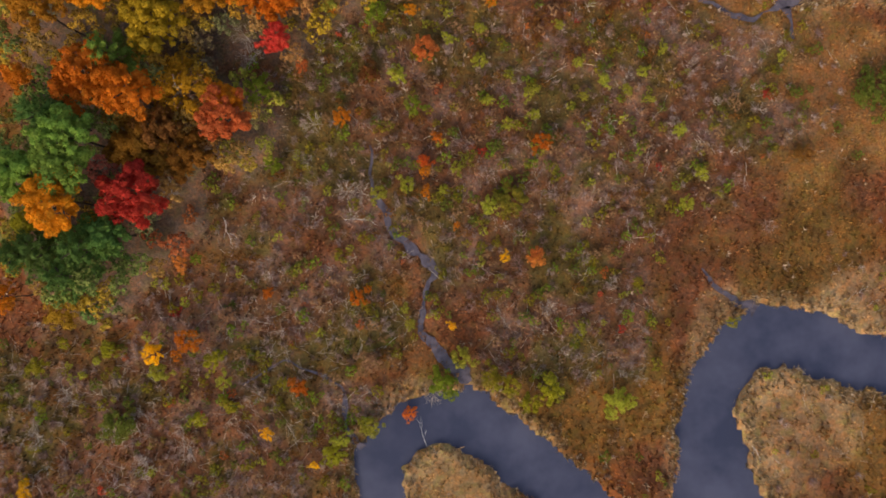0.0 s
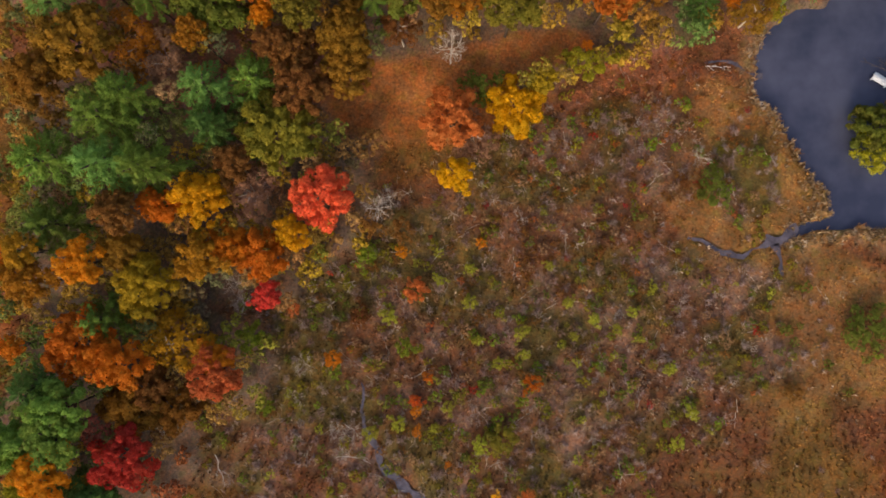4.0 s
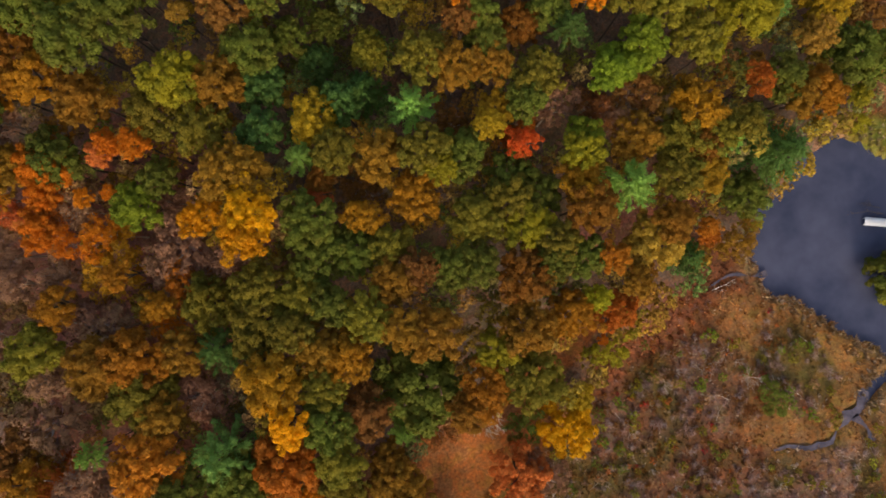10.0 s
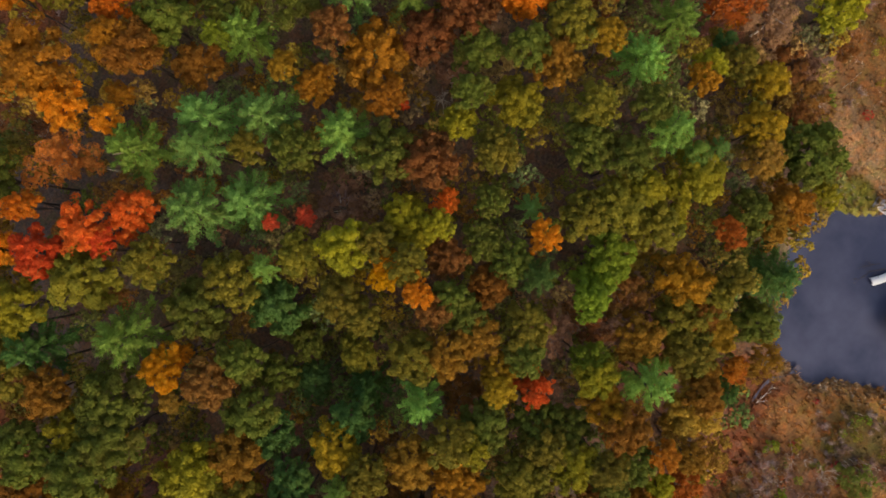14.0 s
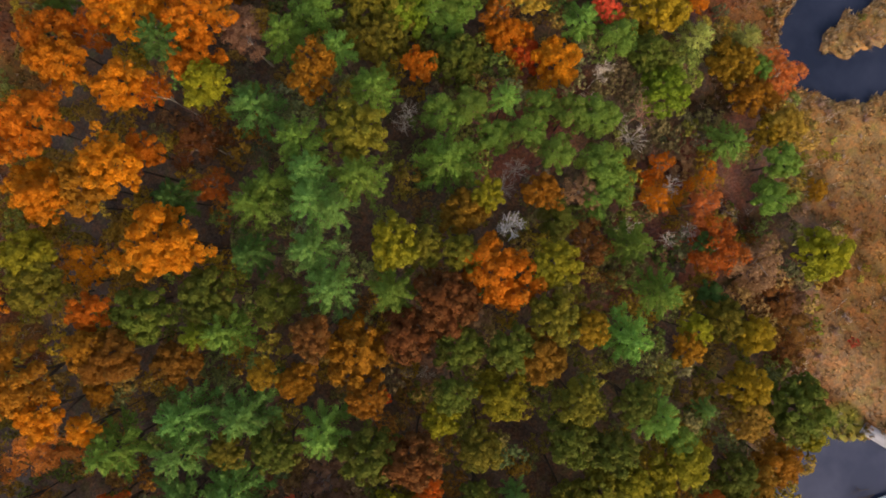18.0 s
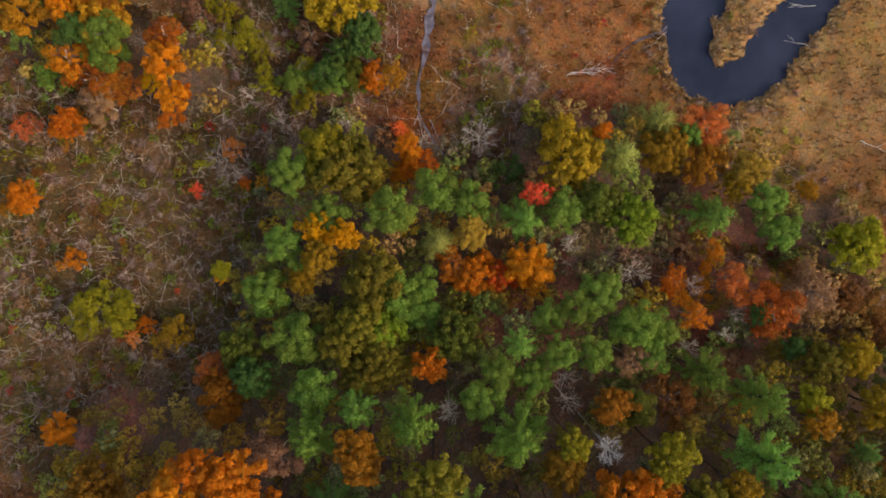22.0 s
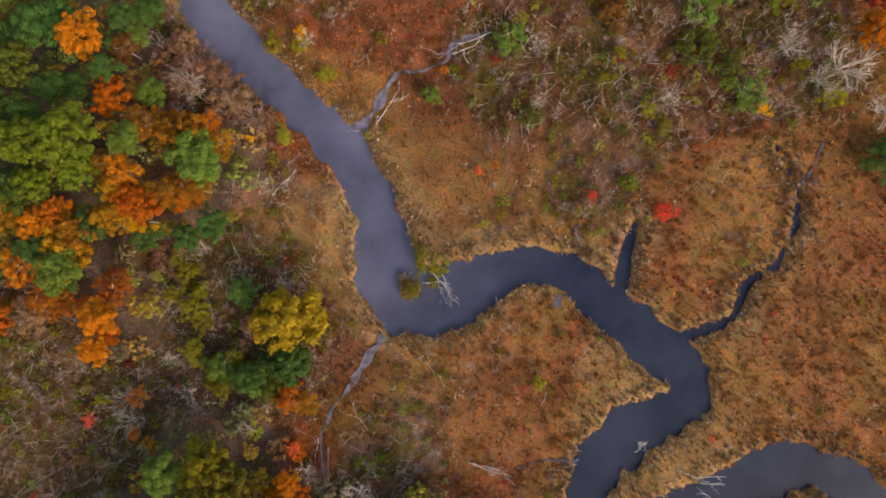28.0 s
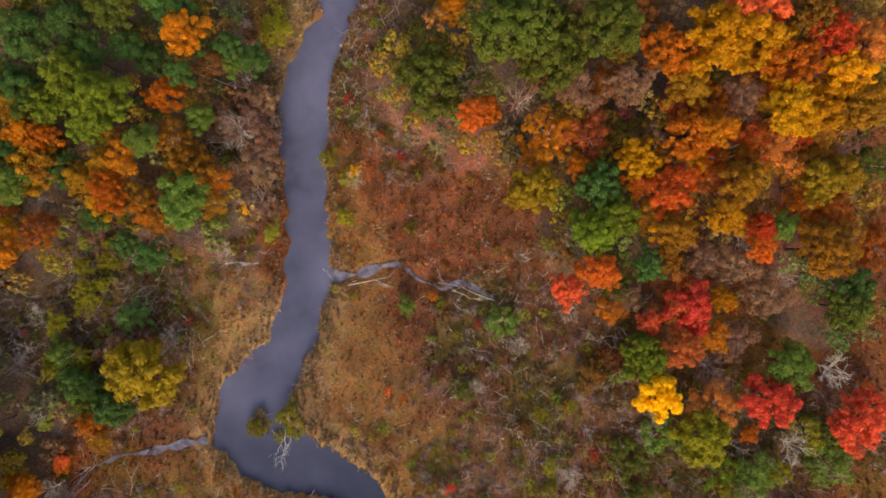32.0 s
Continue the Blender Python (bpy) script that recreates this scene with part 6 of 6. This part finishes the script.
# ---- low bare bushes and fallen stems ----
def bushes(name, count, keep, material, label, size, seeds, shape):
    p, s, w = scatter(count, keep)
    protos = [shape(k) for k in seeds]
    out = []
    for n, (x, y) in enumerate(p):
        v, f = protos[n % len(protos)]
        k, r = RNG.uniform(0, 6.28), size * RNG.uniform(0.6, 1.4)
        v = np.stack([v[:, 0] * math.cos(k) - v[:, 1] * math.sin(k), v[:, 0] * math.sin(k) + v[:, 1] * math.cos(k), v[:, 2]], 1) * r
        out.append((v + [x, y, float(height_at(x, y)) - 0.03], f))
    v, f = joined(*out)
    ob = new(name, make_mesh(name, v, f))
    ob.data.materials.append(material)
    tagged(ob, label, "bushes", kind="stuff")
    return ob


def in_brush(density):
    return lambda p, s, w: (s > 0.6) & (w < 0.5) & (RNG.random(len(p)) < density * np.clip(brushy(p[:, 0], p[:, 1]) + 0.16 * (lattice_noise(p[:, 0], p[:, 1], 9, 90) > 0.5), 0, 1))


def in_north_brush(density):
    return lambda p, s, w: in_brush(density)(p, s, w) & (p[:, 1] > 95)


def sapling(k):
    """A slender upright bare stem, 1 high, with a few short side twigs."""
    rng = np.random.default_rng(k)
    lean = rng.normal(0, 0.16, (2, 2)) * [[0.5], [1.0]]
    a, b, c = np.zeros(3), np.array([*lean[0], 0.5]), np.array([*lean[1], 1.0])
    p0, p1 = [a, b], [b, c]
    for z in (0.4, 0.55, 0.7, 0.8):
        turn = rng.random() * 6.28
        p0.append(b + (c - b) * max(0, (z - 0.5) * 2)), p1.append(p0[-1] + [0.2 * math.cos(turn), 0.2 * math.sin(turn), 0.16])
    return sticks(p0, p1, [0.0065, 0.0055, 0.004, 0.004, 0.0035, 0.0035], [0.0055, 0.003, 0.002, 0.002, 0.0015, 0.0015])


def twig_bush(k, thick=1.0):
    """A low fan of bare forked twigs, about 1 across."""
    rng = np.random.default_rng(k)
    n = 8
    turn = np.arange(n) * 6.283 / n + rng.normal(0, 0.3, n)
    out = 0.35 + 0.55 * rng.random(n)
    tip = np.stack([np.cos(turn) * out, np.sin(turn) * out, 0.6 + 0.6 * rng.random(n)], 1)
    root = tip * 0.05
    p0, p1, r = [root], [tip], [np.full(n, 0.015 * thick)]
    for at, off, far in ((0.45, 0.7, 0.32), (0.6, -0.8, 0.26), (0.75, 0.6, 0.2)):
        fork = root + (tip - root) * (at + 0.1 * rng.random((n, 1)))
        spread = turn + off + rng.normal(0, 0.3, n)
        p0.append(fork), p1.append(fork + np.stack([np.cos(spread), np.sin(spread), np.full(n, 0.8)], 1) * far), r.append(np.full(n, 0.010 * thick))
    return spikes(np.concatenate(p0), np.concatenate(p1), np.concatenate(r))


def haze_bush(k):
    """A dome of many fine bare twigs, about 2 across."""
    rng = np.random.default_rng(k)
    n = 44
    turn, out = rng.random(n) * 6.283, np.sqrt(rng.random(n)) * (0.9 + 0.2 * rng.random(n))
    tip = np.stack([np.cos(turn) * out, np.sin(turn) * out, 1.05 - 0.55 * out**2 + rng.normal(0, 0.08, n)], 1)
    return spikes(tip * [0.25, 0.25, 0.05], tip, np.full(n, 0.020))


bushes("bare_bushes", 40000, in_brush(0.30), HAZE_BARK, "low leafless grey bushes of fine twigs among the sedge", 0.85, range(400, 405), haze_bush)
bushes("pale_bushes", 30000, in_brush(0.09), PALE_TWIGS, "leafless bushes with pale bleached twigs in the brush", 1.1, range(405, 410), lambda k: twig_bush(k, 1.2))
bushes("mauve_bushes", 30000, in_brush(0.34), MAUVE_BARK, "low leafless mauve bushes of fine twigs among the sedge", 1.0, range(410, 414), haze_bush)
bushes("bare_saplings", 26000, in_north_brush(0.5), GREY_BARK, "slender leafless grey saplings standing in the brush", 4.4, range(440, 446), sapling)


def heath_bush(k):
    v, f = lobed_crown(k, 6, 40, 0.22, 0.36, 0.7)
    return v + [0, 0, 0.5], f


def low_bush(k):
    v, f = lobed_crown(k, 9, 110, 0.15, 0.30, 0.8)
    return v + [0, 0, 0.55], f


for key, density, size in (("ly", 0.07, 0.62), ("yg", 0.16, 0.75), ("lm", 0.07, 0.8), ("ol", 0.12, 0.75), ("gd", 0.08, 0.75), ("co", 0.012, 0.6), ("rd", 0.003, 0.6), ("mv", 0.14, 0.75), ("rb", 0.14, 0.7), ("cr", 0.008, 0.7)):
    bushes("leafy_bushes", 22000, in_brush(density), LEAVES[key], f"low {PALETTE[key][0]} bushes among the sedge", size, range(420, 424), low_bush)


def in_heath(density):
    return lambda p, s, w: (s > 0.8) & (w < 0.4) & (RNG.random(len(p)) < density * np.max([patch(p[:, 0], p[:, 1], *h, 60 + n) for n, h in enumerate(HEATH)], axis=0))


for key, density in (("rb", 0.5), ("br", 0.3), ("cr", 0.035), ("co", 0.10)):
    bushes("heath_bushes", 30000, in_heath(density), LEAVES[key], f"low {PALETTE[key][0]} heath bushes among the sedge", 0.42, range(450, 454), heath_bush)
bushes("heath_twigs", 26000, in_heath(0.3), MAUVE_BARK, "fine leafless mauve twigs among the heath", 0.75, range(410, 414), twig_bush)


def stems_of(k):
    rng = np.random.default_rng(k)
    a = np.array([[-1, 0, 0.05], [0, rng.normal(0, 0.08), 0.10]])
    b = np.array([[0, rng.normal(0, 0.08), 0.10], [1.1, rng.normal(0, 0.15), 0.14]])
    v, f = sticks(np.r_[a, [[0.2, 0, 0.1], [0.5, 0, 0.1]]], np.r_[b, [[0.75, 0.35, 0.2], [0.95, -0.25, 0.2]]], [0.018, 0.016, 0.011, 0.010], [0.016, 0.007, 0.005, 0.005])
    return v, f


def in_windfall(density):
    return lambda p, s, w: in_brush(density)(p, s, w) & ((p[:, 1] > 125) & (p[:, 0] < 128) | (p[:, 1] < -8))


bushes("windfall", 34000, in_windfall(0.62), PALE_TWIGS, "tangle of thin bleached dead stems lying in the brush", 1.15, range(434, 440), stems_of)
bushes("fallen_stems", 14000, in_brush(0.16), PALE_TWIGS, "fallen bleached pale stems lying in the brush", 1.7, range(430, 434), stems_of)


# ---- dead wood in and beside the water ----
def dead_branch(x, y, z, turn, length, seed, forks=5, label="bleached dead branch lying in the water", wood=None):
    """A fallen bleached limb with forking branches, its butt at (x, y)."""
    rng = np.random.default_rng(seed)
    wood = wood or WHITE_BARK
    base = new("fallen_branch")
    base.matrix_basis = pose(x, y, z, 0, 0, turn)
    t = length * 0.007 + 0.025
    steps = np.c_[np.linspace(0, 1, 6), np.cumsum(rng.normal(0, 0.035, 6)), 0.03 + np.abs(np.cumsum(rng.normal(0, 0.02, 6)))] * length
    thick = t * np.linspace(1, 0.25, 6)
    part("limb", sticks(steps[:-1], steps[1:], thick[:-1], thick[1:]), wood, base)
    for k in range(forks):
        at = steps[min(5, 1 + int(rng.integers(5)))] + (steps[2] - steps[1]) * rng.uniform(-0.6, 0.2)
        side = rng.choice([-1, 1]) * rng.uniform(0.25, 1.0)
        reach = length * rng.uniform(0.12, 0.38)
        mid = at + np.array([0.8, side, 0.12]) * reach * 0.55
        end = mid + np.array([1.0, side * rng.uniform(0.1, 0.8), 0.1]) * reach * 0.5
        twig = mid + np.array([0.6, -side * 0.3, 0.15]) * reach * 0.6
        part("branch", sticks([at, mid, mid], [mid, end, twig], [t * 0.45, t * 0.32, t * 0.25], [t * 0.32, t * 0.1, t * 0.1]), wood, base)
    tagged(base, label, "branch", "dead wood by the stream")
    return base


def part(name, shape, material, parent, label=""):
    ob = new(name, make_mesh(name, *shape))
    ob.data.materials.append(material)
    ob.parent = parent
    return tagged(ob, label)


dead_branch(126.6, 106.9, -0.2, -293, 3.2, 1, 4)
dead_branch(127.1, 102.9, -0.1, -84, 6.4, 2, 4)
dead_branch(119.5, 95.8, -0.3, -278, 4.0, 3, 2)
dead_branch(138.1, 149.5, -0.2, -120, 4.8, 4, 8)
dead_branch(138.2, 149.0, -0.2, -138, 4.2, 9, 7)
dead_branch(136.1, 150.4, 0.0, -58, 2.4, 5, 2)
dead_branch(135.0, 153.2, -0.2, -18, 2.0, 6, 2)
dead_branch(131.9, 141.0, -0.1, -148, 3.4, 7, 3)
dead_branch(105.6, 88.3, 0.15, -102, 4.6, 8, 3, "weathered grey log lying on the marsh")
dead_branch(126.8, 107.7, -0.2, -304, 2.8, 10, 4)
dead_branch(125.5, 95.1, -0.2, -279, 4.5, 11, 4)
dead_branch(152.9, 168.8, -0.2, -254, 2.6, 12, 4)
dead_branch(144.3, 205.8, 0.3, -38, 8.5, 15, 6, "bleached dead limb lying on the bank")
dead_branch(133.9, 182.6, 0.2, -25, 6.0, 16, 5, "bleached dead limb lying on the bank")
dead_branch(138.1, 176.5, 0.2, -12, 5.5, 17, 4, "bleached dead limb lying on the bank")
dead_branch(169.4, 161.5, 0.1, -44, 5.0, 18, 4, "bleached dead limb lying on the marsh")
dead_branch(-14.4, 3.6, 0.1, -4, 5.0, 19, 3, "bleached dead limb lying on the marsh")
dead_branch(-2.1, -30.6, -0.2, 100, 4.0, 20, 5)
dead_branch(-32.6, 3.9, 0.1, -75, 5.0, 21, 3, "weathered grey log lying on the marsh")
dead_branch(115.0, 131.9, 0.2, -78, 6.5, 22, 5, "bleached dead limb lying on the marsh")
dead_branch(129.1, 126.4, 0.2, -168, 2.6, 23, 3, "bleached dead limb lying on the marsh")
dead_branch(107.2, 152.9, 0.1, -150, 5.0, 24, 4, "bleached dead limb lying on the marsh")
dead_branch(143.3, 131.4, -0.2, -164, 2.6, 25, 4)
dead_branch(174.5, 157.3, 0.1, -220, 8.0, 28, 5, "bleached dead limb lying across the marsh")
dead_branch(154.0, 167.4, -0.1, -7, 7.0, 29, 4, "bleached dead limb lying on the bank")
dead_branch(138.4, 148.9, -0.2, -127, 5.0, 30, 8)
dead_branch(108.0, 154.5, 0.1, -165, 4.0, 31, 5, "bleached dead limb lying on the marsh")
dead_branch(119.1, 178.5, 0.2, -140, 3.0, 32, 5, "bleached dead limb lying in the brush")
dead_branch(114.3, 132.3, 0.2, -75, 6.0, 33, 6, "bleached dead limb lying on the marsh")
dead_branch(126.7, 110.3, 0.2, -30, 2.6, 34, 6)
dead_branch(127.3, 100.9, 0.2, -72, 5.2, 35, 4)
dead_branch(41.4, 62.5, 0.1, -3, 4.0, 36, 4, "bleached dead limb lying on the bank of the pool")
dead_branch(69.8, 60.8, -0.3, -209, 5.0, 37, 9, "dark waterlogged branch lying in the pool", BARK)
dead_branch(70.0, 61.7, -0.3, -224, 3.6, 38, 8, "dark waterlogged branch lying in the pool", BARK)
dead_branch(47.0, -30.7, 0.0, -60, 2.4, 27, 3)


# ---- the landing on the pool: a white plank jetty and a grey boardwalk ----
WHITE_PAINT, nt, b = shader("white_painted_boards", 0.55, 0.3)
co = nt.nodes.new("ShaderNodeTexCoord")
nt.links.new(mix(nt, noise_of(nt, co.outputs["Object"], 5.0, 4.0), (0.86, 0.86, 0.84), (0.68, 0.68, 0.66)), b.inputs["Base Color"])
GREY_BOARD, nt, b = shader("weathered_grey_boards", 0.8, 0.2)
co = nt.nodes.new("ShaderNodeTexCoord")
nt.links.new(mix(nt, noise_of(nt, co.outputs["Object"], 6.0, 4.0), (0.42, 0.41, 0.43), (0.28, 0.27, 0.29)), b.inputs["Base Color"])


def slab(x0, x1, y0, y1, z0, z1):
    v = np.array([[x, y, z] for z in (z0, z1) for x, y in ((x0, y0), (x1, y0), (x1, y1), (x0, y1))], float)
    return v, np.array([[0, 3, 2, 1], [4, 5, 6, 7], [0, 1, 5, 4], [1, 2, 6, 5], [2, 3, 7, 6], [3, 0, 4, 7]])


def jetty(name, x, y, turn, length, width, material, label):
    """A plank walkway on two beams and posts, its end at (x, y)."""
    base = new(name)
    base.matrix_basis = pose(x, y, WATER_LEVEL, 0, 0, turn)
    board = make_mesh("board", *slab(0.01, 0.235, -width / 2, width / 2, 0.52, 0.56))
    board.materials.append(material)
    for k in range(int(length / 0.25)):
        ob = new("board", board)
        ob.parent, ob.location = base, (k * 0.25, 0, 0)
    for side in (-1, 1):
        part("beam", slab(0.05, length - 0.05, side * width * 0.38 - 0.05, side * width * 0.38 + 0.05, 0.36, 0.518), material, base)
        for k in range(int(length / 2.4) + 1):
            part("post", slab(0.1 + k * 2.3, 0.22 + k * 2.3, side * width * 0.38 - 0.06, side * width * 0.38 + 0.06, -1.15, 0.355), material, base)
    tagged(base, label, "jetty")


jetty("jetty", 66.8, 60.9, -32, 8.0, 1.25, WHITE_PAINT, "white painted plank jetty standing in the dark pool")
jetty("boardwalk", 76.4, 68.5, -81, 9.0, 1.9, GREY_BOARD, "weathered grey plank boardwalk leading from the grassy bank")
